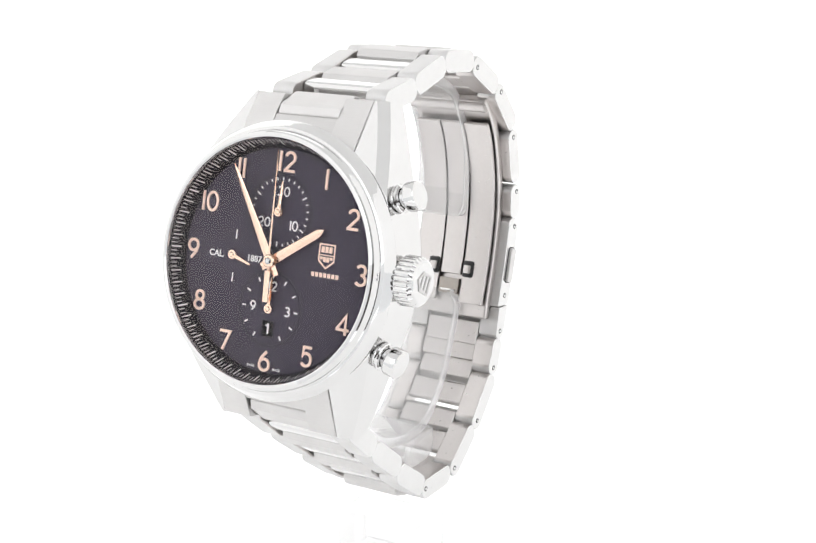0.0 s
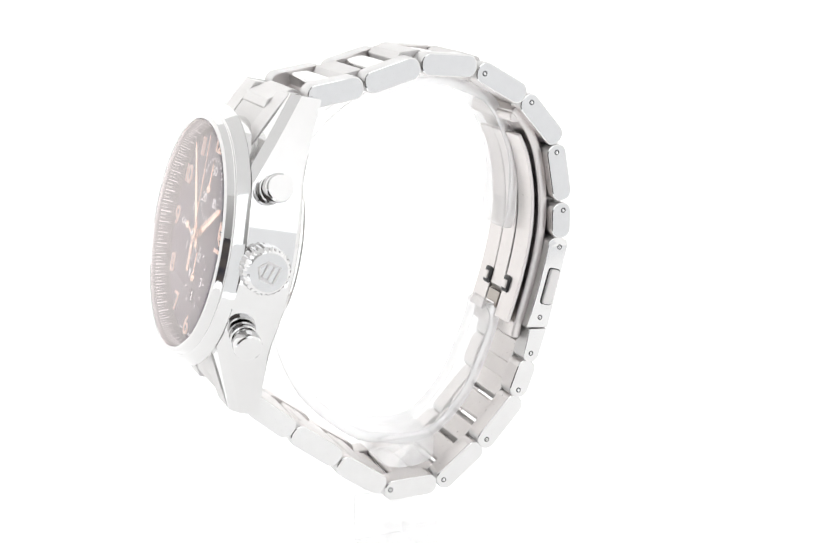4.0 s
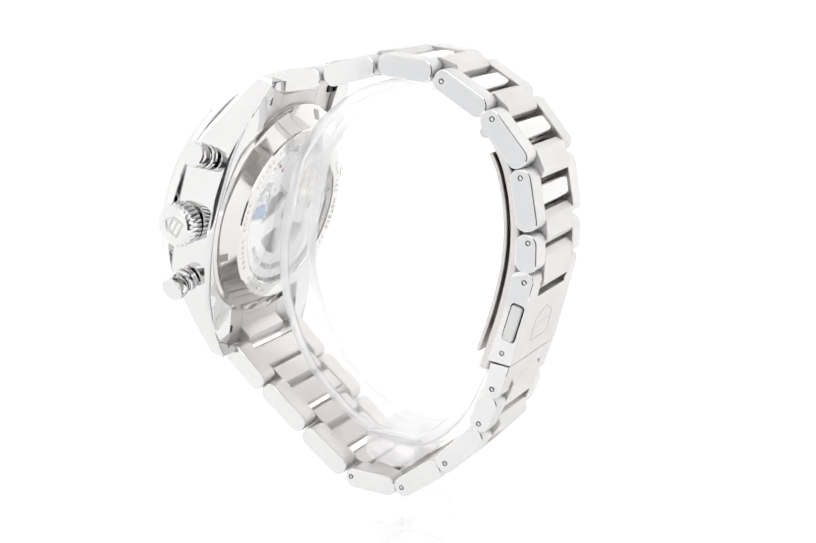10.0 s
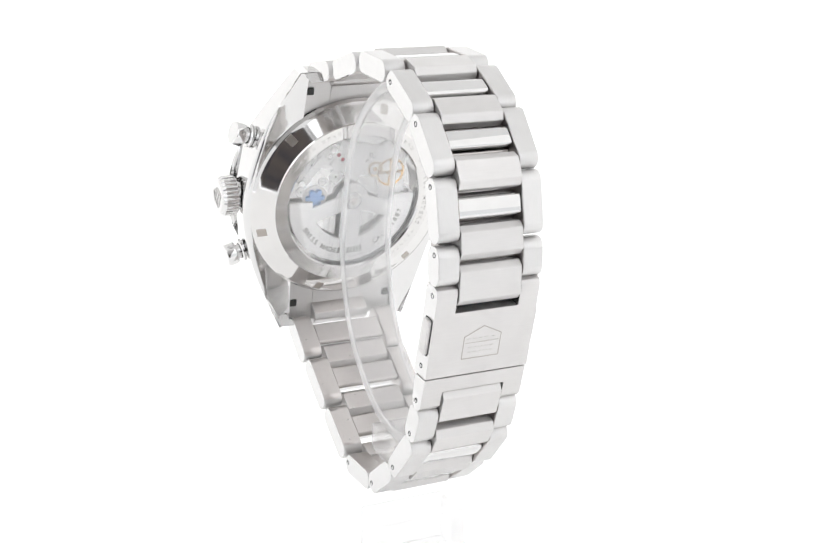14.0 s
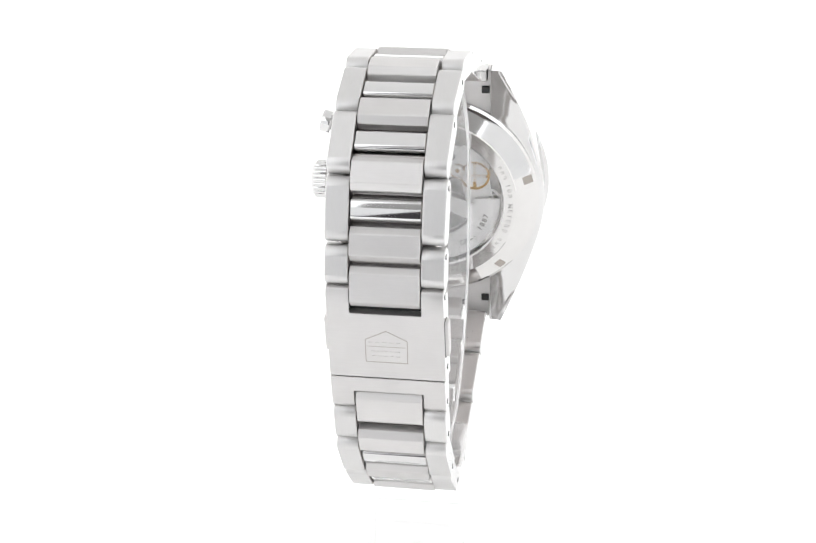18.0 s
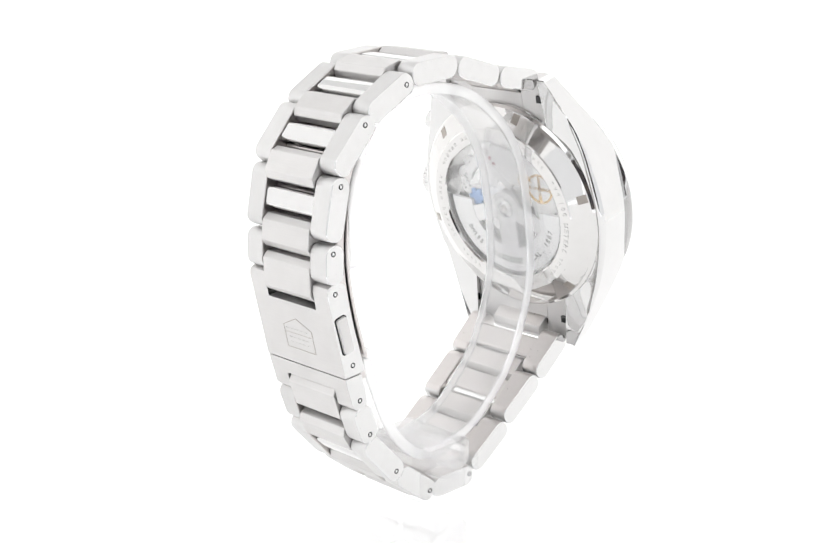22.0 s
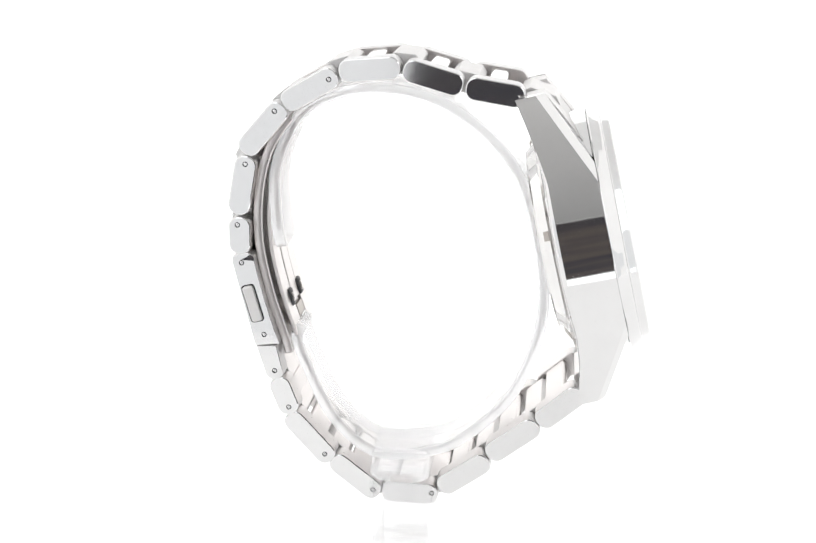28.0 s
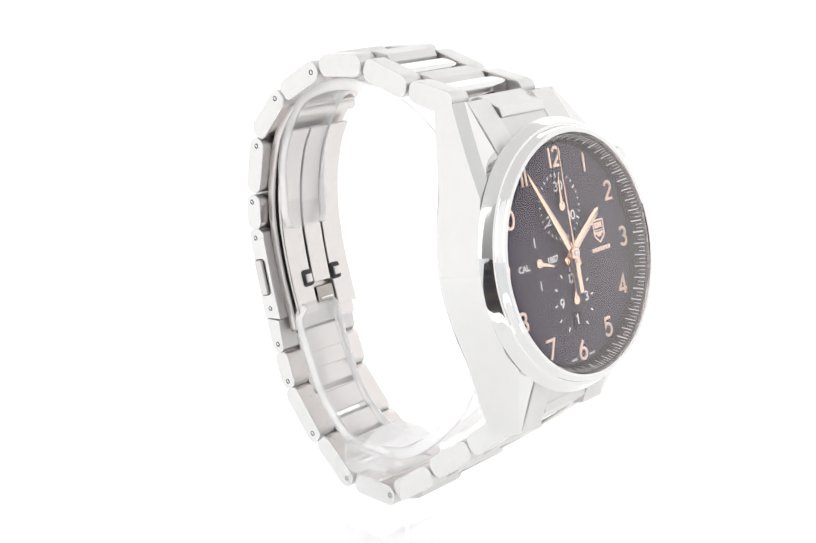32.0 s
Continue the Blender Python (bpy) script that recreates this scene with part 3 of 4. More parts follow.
            m = Matrix.Rotation(a, 4, "Z") @ move(0, -radius, -11.25) @ Matrix.Rotation(math.pi, 4, "Y")
            part("letter", shift(lettering(ch, size, 0.05), m), GREY_PRINT, rotor, "", MOVE)
    round_words("SWISS MADE", 10.0, 38, -5.0, 1.3)
    round_words("CAL. 1887", 10.0, -52, -5.2, 1.3)
    for i in range(8):
        m = Matrix.Rotation(radians(11 - 3.6 * i), 4, "Z") @ move(0, -9.9, -11.25)
        part("mark", shift(box(-0.22, 0.22, -0.55, 0.55, -0.03, 0.03), m), GREY_PRINT, rotor, "", MOVE)
    return back


build_caseback()


def arc(cx, cy, rx, ry, a0, a1, n=14):
    return [(cx + rx * math.cos(radians(a0 + (a1 - a0) * i / n)), cy + ry * math.sin(radians(a0 + (a1 - a0) * i / n))) for i in range(n + 1)]


# centre lines of the round-cut figures, one unit high
STROKES = {
    "0": [arc(0, 0, 0.31, 0.46, 90, 450, 28)],
    "1": [[(0, -0.5), (0, 0.5)]],
    "2": [arc(0, 0.2, 0.27, 0.26, 165, -30, 16) + [(-0.28, -0.45)], [(-0.33, -0.45), (0.31, -0.45)]],
    "3": [arc(-0.02, 0.23, 0.25, 0.23, 150, -90, 16), arc(-0.02, -0.23, 0.28, 0.24, 90, -150, 16)],
    "4": [[(0.17, -0.5), (0.17, 0.46), (-0.33, -0.24)], [(-0.36, -0.24), (0.36, -0.24)]],
    "5": [[(0.27, 0.45), (-0.17, 0.45), (-0.22, 0.02)] + arc(-0.01, -0.15, 0.29, 0.31, 128, -145, 20)],
    "6": [arc(0, -0.18, 0.29, 0.28, 90, 450, 28), [(-0.28, -0.12), (-0.2, 0.14), (0.1, 0.48)]],
    "7": [[(-0.32, 0.45), (0.31, 0.45), (-0.1, -0.5)]],
    "8": [arc(0, 0.23, 0.23, 0.22, 90, 450, 24), arc(0, -0.23, 0.29, 0.24, 90, 450, 24)],
    "9": [arc(0, 0.18, 0.29, 0.28, 90, 450, 28), [(0.28, 0.12), (0.2, -0.14), (-0.1, -0.48)]],
}


def figures(text, high, stroke, depth):
    """A number drawn with an even round-cut stroke, centred, in the first two axes."""
    bm = bmesh.new()
    wide = {"1": 0.3}
    total = sum(wide.get(c, 0.84) for c in text)
    x = -total / 2
    for c in text:
        x += wide.get(c, 0.84) / 2
        for line in STROKES[c]:
            pts = [Vector(((p + x) * high, q * high)) for p, q in line]
            ring = (pts[0] - pts[-1]).length < 1e-4
            n = len(pts)
            rows = []
            for i, p in enumerate(pts):
                before = pts[i - 1] if i else (pts[-2] if ring else pts[0])
                after = pts[i + 1] if i < n - 1 else (pts[1] if ring else pts[-1])
                d0, d1 = (p - before), (after - p)
                d0 = d0.normalized() if d0.length else d1.normalized()
                d1 = d1.normalized() if d1.length else d0
                d = (d0 + d1).normalized()
                k = 1 / max(0.5, d.dot(d0))
                side = Vector((-d.y, d.x)) * stroke / 2 * k
                rows.append([bm.verts.new((*(p + side), 0)), bm.verts.new((*(p - side), 0)), bm.verts.new((*(p - side), depth)), bm.verts.new((*(p + side), depth))])
            for a, b in zip(rows, rows[1:]):
                for i in range(4):
                    j = (i + 1) % 4
                    bm.faces.new((a[i], a[j], b[j], b[i]))
            bm.faces.new(rows[0])
            bm.faces.new(rows[-1][::-1])
        x += wide.get(c, 0.84) / 2
    return bm


def build_dial():
    dial = part("dial", revolve([(0, DIAL_W), (17.8, DIAL_W), (17.8, DIAL_W - 0.4), (0, DIAL_W - 0.4)], 128), DIAL_BLACK, watch, "black sunken dial with rose-gold figures", CASE)
    ring = part("minute_ring", revolve([(17.75, DIAL_W + 0.02), (18.0, DIAL_W + 0.2), (19.1, DIAL_W + 2.7), (19.19, DIAL_W + 2.75), (19.19, DIAL_W - 0.3), (17.75, DIAL_W - 0.3)], 128, True), RING_BLACK, watch, "black sloping minute ring", CASE)
    slope = math.atan2(2.5, 1.1)
    for i in range(180):
        a = -2 * math.pi * i / 180
        main = i % 3 == 0
        five = i % 15 == 0
        length = 1.75 if main else 1.0
        m = Matrix.Rotation(a, 4, "Z") @ move(0, 18.97 - 0.5 * length * math.cos(slope), DIAL_W + 2.4 - 0.5 * length * math.sin(slope)) @ Matrix.Rotation(slope, 4, "X")
        wide = 0.12 if five else (0.085 if main else 0.055)
        part("minute_tick", shift(box(-wide, wide, -length / 2, length / 2, -0.02, 0.03), m), WHITE_PRINT, ring, "", CASE)
    for n, x, y in ((12, 0.5, 15.7), (1, 8.2, 13.7), (2, 13.75, 8.1), (3, 16.2, -0.1), (4, 13.9, -8.0), (5, 7.9, -13.9), (6, 0.1, -15.9), (7, -8.1, -13.8), (8, -13.95, -8.1), (9, -16.3, 0.0), (10, -13.8, 8.0), (11, -8.2, 13.9)):
        part("figure", shift(figures(str(n), 3.2, 0.44, 0.2), move(x, y, DIAL_W)), ROSE_PRINT, dial, "applied rose-gold figure", CASE)
    # sunken small dials at twelve and six; a darker ring paints their shaded wall
    for v in (7.75, -7.6):
        part("subdial", shift(revolve([(0, 0.012), (5.6, 0.012), (5.7, 0.002), (5.7, -0.05), (0, -0.05)], 72), move(0, v, DIAL_W)), DIAL_BLACK, dial, "small round counter on the dial", CASE)
        part("counter_rim_shade", shift(revolve([(5.62, 0.0), (5.7, 0.03), (5.86, 0.04), (6.05, 0.0)], 72), move(0, v, DIAL_W)), DIAL_STEP_SHADE, dial, "", CASE)
    for i in range(30):
        a = -2 * math.pi * i / 30
        l = 0.8 if i % 5 == 0 else 0.46
        w = 0.11 if i % 5 == 0 else 0.085
        part("counter_tick", shift(box(-w, w, -l / 2, l / 2, 0, 0.05), move(0, 7.75, DIAL_W + 0.02) @ Matrix.Rotation(a, 4, "Z") @ move(0, 5.25 - l / 2 + 0.2, 0)), WHITE_PRINT, dial, "", CASE)
    for i in range(12):
        a = -2 * math.pi * i / 12
        if i == 6:
            continue
        part("counter_tick", shift(box(-0.11, 0.11, -0.36, 0.36, 0, 0.05), move(0, -7.6, DIAL_W + 0.02) @ Matrix.Rotation(a, 4, "Z") @ move(0, 5.0, 0)), WHITE_PRINT, dial, "", CASE)
    for text, x, y in (("30", 0.3, 11.0), ("20", -2.85, 5.95), ("10", 2.9, 5.85), ("12", 0.2, -4.0), ("9", -3.3, -7.5), ("3", 3.4, -7.6)):
        part("counter_figure", shift(figures(text, 1.5, 0.24, 0.06), move(x, y, DIAL_W + 0.02)), WHITE_PRINT, dial, "", CASE)
    words = (("CAL.", 1.45, -11.5, -0.2), ("1887", 1.45, -4.0, -0.2), ("SWISS", 0.55, -2.5, -17.0), ("MADE", 0.55, 2.5, -17.0))
    for text, s, x, y in words:
        part("lettering", shift(lettering(text, s, 0.05), move(x, y, DIAL_W + 0.05)), WHITE_PRINT, dial, "", CASE)
    for v in (3.3, -3.6):
        part("second_tick", box(-7.95 - 0.1, -7.95 + 0.1, v - 0.75, v + 0.75, DIAL_W, DIAL_W + 0.05), WHITE_PRINT, dial, "", CASE)
    # date window
    window = part("date_window", box(-1.15, 1.15, -12.05, -9.45, DIAL_W - 0.05, DIAL_W + 0.07, 0.05, 1), WINDOW_BLACK, dial, "date window with a white figure", CASE)
    part("date_figure", shift(merge(figures("1", 1.7, 0.3, 0.05), box(-0.5, -0.1, 0.4, 0.62, 0, 0.05)), move(0.1, -10.75, DIAL_W + 0.08)), WHITE_PRINT, window, "", CASE)
    # emblem: a shield of plain shapes, and a bar of small marks below it
    shield = bmesh.new()
    out = [(-1.5, 1.75), (1.5, 1.75), (1.5, -1.0), (0, -2.2), (-1.5, -1.0)]
    vo = [shield.verts.new((x, y, 0)) for x, y in out]
    vi = [shield.verts.new((x * 0.86, y * 0.86, 0)) for x, y in out]
    for i in range(5):
        j = (i + 1) % 5
        shield.faces.new((vo[i], vo[j], vi[j], vi[i]))
    ext = bmesh.ops.extrude_face_region(shield, geom=shield.faces[:])
    bmesh.ops.translate(shield, verts=[g for g in ext["geom"] if isinstance(g, bmesh.types.BMVert)], vec=(0, 0, 0.12))
    emblem = part("emblem", shift(shield, move(9.6, 2.15, DIAL_W)), ROSE_PRINT, dial, "rose-gold shield emblem", CASE)
    for i in range(3):
        part("emblem_block", box(8.55 + 0.72 * i, 9.1 + 0.72 * i, 2.5, 3.45, DIAL_W, DIAL_W + 0.1), ROSE_PRINT, emblem, "", CASE)
    part("emblem_block", box(8.3, 10.9, 2.05, 2.2, DIAL_W, DIAL_W + 0.1), ROSE_PRINT, emblem, "", CASE)
    for i in range(4):
        part("emblem_block", box(8.45 + 0.6 * i, 8.9 + 0.6 * i, 1.05 if i in (1, 2) else 1.4, 1.85, DIAL_W, DIAL_W + 0.1), ROSE_PRINT, emblem, "", CASE)
    for i in range(7):
        x = 7.35 + 0.75 * i
        part("emblem_mark", box(x - 0.27, x + 0.27, -1.35, -0.65, DIAL_W, DIAL_W + 0.05), ROSE_PRINT, emblem, "", CASE)
    return dial


build_dial()


def blade(length, tail, wide, tipw, thick=0.22, ridge=0.12):
    """A hand with a bright ridge: from tail to tip along the second axis."""
    bm = bmesh.new()
    outline = [(-wide * 0.8, -tail), (wide * 0.8, -tail), (wide, 0), (wide, length * 0.12), (tipw, length * 0.9), (0, length), (-tipw, length * 0.9), (-wide, length * 0.12), (-wide, 0)]
    low = [bm.verts.new((x, y, 0)) for x, y in outline]
    high = [bm.verts.new((x, y, thick)) for x, y in outline]
    mid0 = bm.verts.new((0, -tail * 0.9, thick + ridge))
    mid1 = bm.verts.new((0, length * 0.93, thick + ridge))
    n = len(outline)
    bm.faces.new(low[::-1])
    for i in range(n):
        j = (i + 1) % n
        bm.faces.new((low[i], low[j], high[j], high[i]))
    for i in (1, 2, 3):
        bm.faces.new((high[i], high[i + 1], mid1 if i == 3 else mid0)) if i == 3 else bm.faces.new((high[i], high[i + 1], mid0))
    bm.faces.new((high[3], mid1, mid0))
    bm.faces.new((high[4], high[5], mid1))
    bm.faces.new((high[5], high[6], mid1))
    bm.faces.new((high[6], high[7], mid1))
    bm.faces.new((high[7], mid0, mid1))
    bm.faces.new((high[7], high[8], mid0))
    bm.faces.new((high[8], high[0], mid0))
    bm.faces.new((high[0], high[1], mid0))
    return bm


def build_hands():
    def turned(deg, w, x=0.0, y=0.0):
        return move(x, y, w) @ Matrix.Rotation(-radians(deg), 4, "Z")
    part("hour_hand", shift(blade(11.0, 2.2, 0.75, 0.62), turned(57, DIAL_W + 0.75)), ROSE, watch, "rose-gold hour hand", CASE, 10)
    part("minute_hand", shift(blade(17.0, 2.6, 0.72, 0.34), turned(328.6, DIAL_W + 1.15)), ROSE, watch, "rose-gold minute hand", CASE, 10)
    sec = merge(blade(17.6, 2.0, 0.17, 0.1, 0.14, 0.04), box(-0.52, 0.52, -6.5, -1.5, 0, 0.2, 0.05, 1), revolve([(0, 0.3), (0.9, 0.3), (1.05, 0.15), (1.05, 0), (0, 0)], 32))
    part("seconds_hand", shift(sec, turned(358.8, DIAL_W + 1.6)), ROSE, watch, "thin rose-gold central seconds hand", CASE, 10)
    part("hand_pivot", revolve([(0, DIAL_W + 2.15), (0.35, DIAL_W + 2.15), (0.55, DIAL_W + 2.0), (0.55, DIAL_W), (0, DIAL_W)], 24), STEEL_POLISHED, watch, "", CASE)
    for x, y, deg, l in ((0, 7.75, 3, 5.0), (0, -7.6, 2, 5.4), (-8.1, 0.0, 108, 4.0)):
        bm = merge(blade(l, 0.5, 0.3, 0.16, 0.14, 0.05), revolve([(0, 0.32), (0.3, 0.32), (0.45, 0.2), (0.72, 0.2), (0.78, 0.1), (0.78, 0), (0, 0)], 28))
        part("counter_hand", shift(bm, turned(deg, DIAL_W + 0.4, x, y)), ROSE, watch, "small rose-gold counter hand", CASE, 10)


build_hands()


def build_controls():
    out = Matrix(((0, 0, 1, 0), (0, 1, 0, 0), (-1, 0, 0, 0), (0, 0, 0, 1)))   # third axis -> across the dial
    # crown with fluted rim
    bm = bmesh.new()
    n = 192
    rings = []
    for k, (r, h) in enumerate([(3.1, 25.25), (3.45, 25.05), (3.9, 24.5), (3.95, 22.2), (3.7, 21.9), (2.6, 21.7), (2.4, 20.4)]):
        ring = []
        for i in range(n):
            a = 2 * math.pi * i / n
            rr = r - (0.26 * (1 - abs(math.sin(a * 13))) ** 1.6 if k in (2, 3) else 0)
            ring.append(bm.verts.new((rr * math.cos(a), rr * math.sin(a), h)))
        rings.append(ring)
    for a, b in zip(rings, rings[1:]):
        for i in range(n):
            bm.faces.new((a[i], b[i], b[(i + 1) % n], a[(i + 1) % n]))
    bm.faces.new(rings[0])
    at = CASE @ move(0, 0, -4.0) @ out
    crown = part("crown", bm, STEEL_POLISHED, watch, "fluted polished steel winding crown", at, 26)
    # raised shield outline on the crown's face
    sh = bmesh.new()
    ol = [(-1.25, -1.3), (1.25, -1.3), (1.25, 0.7), (0, 1.6), (-1.25, 0.7)]
    ol = [(x * 1.25, y * 1.25) for x, y in ol]
    vo = [sh.verts.new((x, y, 25.24)) for x, y in ol]
    vi = [sh.verts.new((x * 0.82, y * 0.82, 25.24)) for x, y in ol]
    for i in range(5):
        j = (i + 1) % 5
        sh.faces.new((vo[i], vo[j], vi[j], vi[i]))
    ext = bmesh.ops.extrude_face_region(sh, geom=sh.faces[:])
    bmesh.ops.translate(sh, verts=[g for g in ext["geom"] if isinstance(g, bmesh.types.BMVert)], vec=(0, 0, 0.15))
    turn = Matrix.Rotation(radians(72), 4, "Z")
    bars = [box(-1.3, 1.3, -0.55, -0.33, 25.24, 25.39), box(-1.3, 1.3, 0.55, 0.77, 25.24, 25.39), box(-1.3, -1.08, -0.4, 0.6, 25.24, 25.39), box(1.08, 1.3, -0.4, 0.6, 25.24, 25.39)]
    part("crown_emblem", shift(merge(sh, *bars), turn), STEEL_BRUSHED, crown, "raised shield outline", at)
    part("crown_tube", revolve([(2.0, 20.5), (2.0, 22.0), (1.2, 22.0), (1.2, 20.5)], 40, True), STEEL_INNER, crown, "", at)
    # pushers: flared neck and round flat head
    for sign in (1, -1):
        ang = radians(15) * sign
        at2 = CASE @ move(22.95 - 22.75 * math.cos(ang), sign * 13.0 - 22.75 * math.sin(ang), -4.1) @ Matrix.Rotation(ang, 4, "Z") @ out
        body = part("pusher", revolve([(1.5, 14.5), (1.5, 20.6), (1.65, 20.9), (1.8, 21.1)], 48), STEEL_POLISHED, watch, "polished steel chronograph pusher", at2)
        part("pusher_collar", revolve([(1.6, 17.0), (2.45, 17.0), (2.5, 18.4), (2.35, 18.6), (2.0, 18.65), (1.95, 18.95), (2.2, 19.05), (2.25, 19.5), (2.1, 19.7), (1.6, 19.7)], 48, True), STEEL_POLISHED, body, "", at2)
        part("pusher_head", revolve([(0, 22.75), (2.0, 22.75), (2.25, 22.6), (2.32, 22.35), (2.32, 20.9), (2.2, 20.6), (1.5, 20.5), (0, 20.5)], 48), STEEL_POLISHED, body, "", at2, 20)


build_controls()

# ---------------------------------------------------------------- bracelet
# outer links: both far ends in (y, z), half width of the bracelet, and where a pin shows
LINKS = [
    ((-21.2, 90.4), (-11.4, 91.9), 10.9), ((-11.0, 91.9), (-1.0, 94.7), 10.4), ((-0.6, 94.9), (9.8, 94.0), 10.0),
    ((10.1, 93.6), (19.4, 88.2), 9.75), ((19.2, 88.2), (26.4, 79.9), 9.7), ((25.7, 79.4), (27.6, 69.1), 9.7), ((27.3, 68.7), (27.4, 62.1), 9.7),
    ((21.5, 39.5), (18.9, 32.8), 9.6), ((19.6, 32.6), (11.8, 24.2), 9.6), ((11.8, 24.5), (3.3, 18.0), 9.6), ((2.9, 18.5), (-7.4, 18.6), 9.6),
    ((-7.6, 19.6), (-16.3, 25.9), 10.0), ((-16.2, 26.5), (-24.8, 33.2), 10.4), ((-24.9, 33.3), (-32.3, 39.8), 10.9)]
PINS = [(11.4, 92.7), (20.7, 87.2), (26.0, 78.0), (27.7, 67.3), (27.2, 60.5), (23.5, 47.6), (21.8, 40.9), (19.4, 34.1), (13.0, 25.4), (4.3, 18.9), (-6.3, 18.8)]
THICK = 3.9
CLASP_MID = 25.3


SLANT = 0.055


def tapered(bm, mid=None):
    """One side of the bracelet narrows a little towards the clasp."""
    if mid is None:
        mid = sum(v.co.y for v in bm.verts) / len(bm.verts)
    for v in bm.verts:
        if v.co.x < -8.8:
            v.co.x += SLANT * (v.co.y - mid)
    return bm


def outer_link(a, b, half, inner, name="outer_link"):
    for s in (1, -1):
        bm = tapered(prism(stadium(a, b, THICK, 0.12), s * inner, s * half, 0.22, 2))
        bmesh.ops.recalc_face_normals(bm, faces=bm.faces[:])
        inward = Vector((0, -2 - (a[0] + b[0]) / 2, 58 - (a[1] + b[1]) / 2)).normalized()
        # faces turned inward get the steel with shade in its colour
        for f in bm.faces:
            f.material_index = 1 if f.normal.x * s > 0.9 else (2 if f.normal.x * s < -0.9 or f.normal.dot(inward) > 0.8 else 0)
        part(name, bm, [STEEL_ALONG, STEEL_FLANK, STEEL_INNER], watch, "brushed steel side link with a polished flank")


def build_bracelet():
    for a, b, half in LINKS:
        outer_link(a, b, half, half - 3.85)
    # middle links: a wide brushed piece over each joint, a narrow polished bar within each long link
    def middle(c, d, half, length, thick, mat, name, label, sink=0.0):
        c, d = Vector(c), Vector(d).normalized()
        nrm = Vector((d.y, -d.x))
        out = -nrm if (c + nrm - Vector((-2, 58))).length < (c - Vector((-2, 58))).length else nrm
        c = c + out * sink
        shape = stadium(c - d * length / 2, c + d * length / 2, thick, 0.4, 1) if length > 4 else stadium(c - d * length / 2, c + d * length / 2, thick, 0.45, 3)
        bm = prism(shape, -half, half, 0.1, 1)
        # the inner face takes the shade-darkened steel
        for f in bm.faces:
            f.material_index = 1 if f.normal.dot(Vector((0, -out.x, -out.y))) > 0.8 else 0
        return part(name, bm, [mat, STEEL_INNER], watch, label)

    for (a0, b0, h0), (a1, b1, h1) in zip(LINKS, LINKS[1:]):
        if b0[1] == 62.1:
            continue
        j = (Vector(b0) + Vector(a1)) / 2
        d = (Vector(b0) - Vector(a0)).normalized() + (Vector(b1) - Vector(a1)).normalized()
        half = min(h0, h1) - 4.0
        middle(j, d, half, 5.6, 3.5, STEEL_BRUSHED, "middle_link", "wide brushed steel middle link", 0.2)
    for a, b, half in LINKS:
        a, b = Vector(a), Vector(b)
        if (b - a).length > 8:
            middle((a + b) / 2, b - a, half - 4.0, 3.6, 2.9, STEEL_POLISHED, "polished_bar", "narrow polished steel bar between middle links", 0.15)
            middle((a + b) / 2, b - a, half - 3.95, 4.6, 1.3, STEEL_INNER, "link_core", "flat steel inner side of a link", -1.05)
        else:
            middle((a + b) / 2, b - a, half - 3.95, 3.2, 0.9, STEEL_INNER, "link_core", "flat steel inner side of a link", -1.15)
    # at both lugs, at the clasp and below it
    middle((-23.5, 88.9), (6.3, 2.1), 5.8, 6.7, 3.5, STEEL_BRUSHED, "middle_link", "wide brushed steel middle link", 0.2)
    middle((-33.75, 41.2), (-7.4, 6.5), 5.8, 6.7, 3.5, STEEL_BRUSHED, "middle_link", "wide brushed steel middle link", 0.2)
    middle((27.35, 62.0), (-0.3, -6.5), 5.7, 6.8, 3.3, STEEL_BRUSHED, "middle_link", "wide brushed steel middle link", 0.2)
    middle((21.55, 39.45), (-2.2, -6.0), 5.6, 6.8, 3.3, STEEL_BRUSHED, "middle_link", "wide brushed steel middle link", 0.2)
    spans = [((a[0] + b[0]) / 2, (a[1] + b[1]) / 2, half) for a, b, half in LINKS] + [(CLASP_MID, 60.0, 9.65), (CLASP_MID, 49.5, 9.65), (22.0, 41.5, 9.65)]
    for y, z in PINS:
        mid, _, half = min(spans, key=lambda q: math.hypot(q[0] - y, q[1] - z))
        for s in (1, -1):
            lean = SLANT * (y - mid) if s < 0 else 0.0
            m = move(s * (half - 0.27) + lean, y, z) @ Matrix.Rotation(radians(90) * s, 4, "Y")
            # dark ring paints the shade around each pin
            part("pin_hole_shade", shift(revolve([(0, 0.1), (0.3, 0.1), (0.3, 0.31), (0.47, 0.31), (0.47, -0.2), (0, -0.2)], 18), m), STEEL_SHADE, watch, "")
            part("pin", shift(revolve([(0, 0.4), (0.14, 0.38), (0.26, 0.3), (0.32, 0.2), (0.32, -0.3), (0, -0.3)], 18), m @ move(0.08, 0.06, 0)), STEEL_POLISHED, watch, "small polished pin end")


build_bracelet()


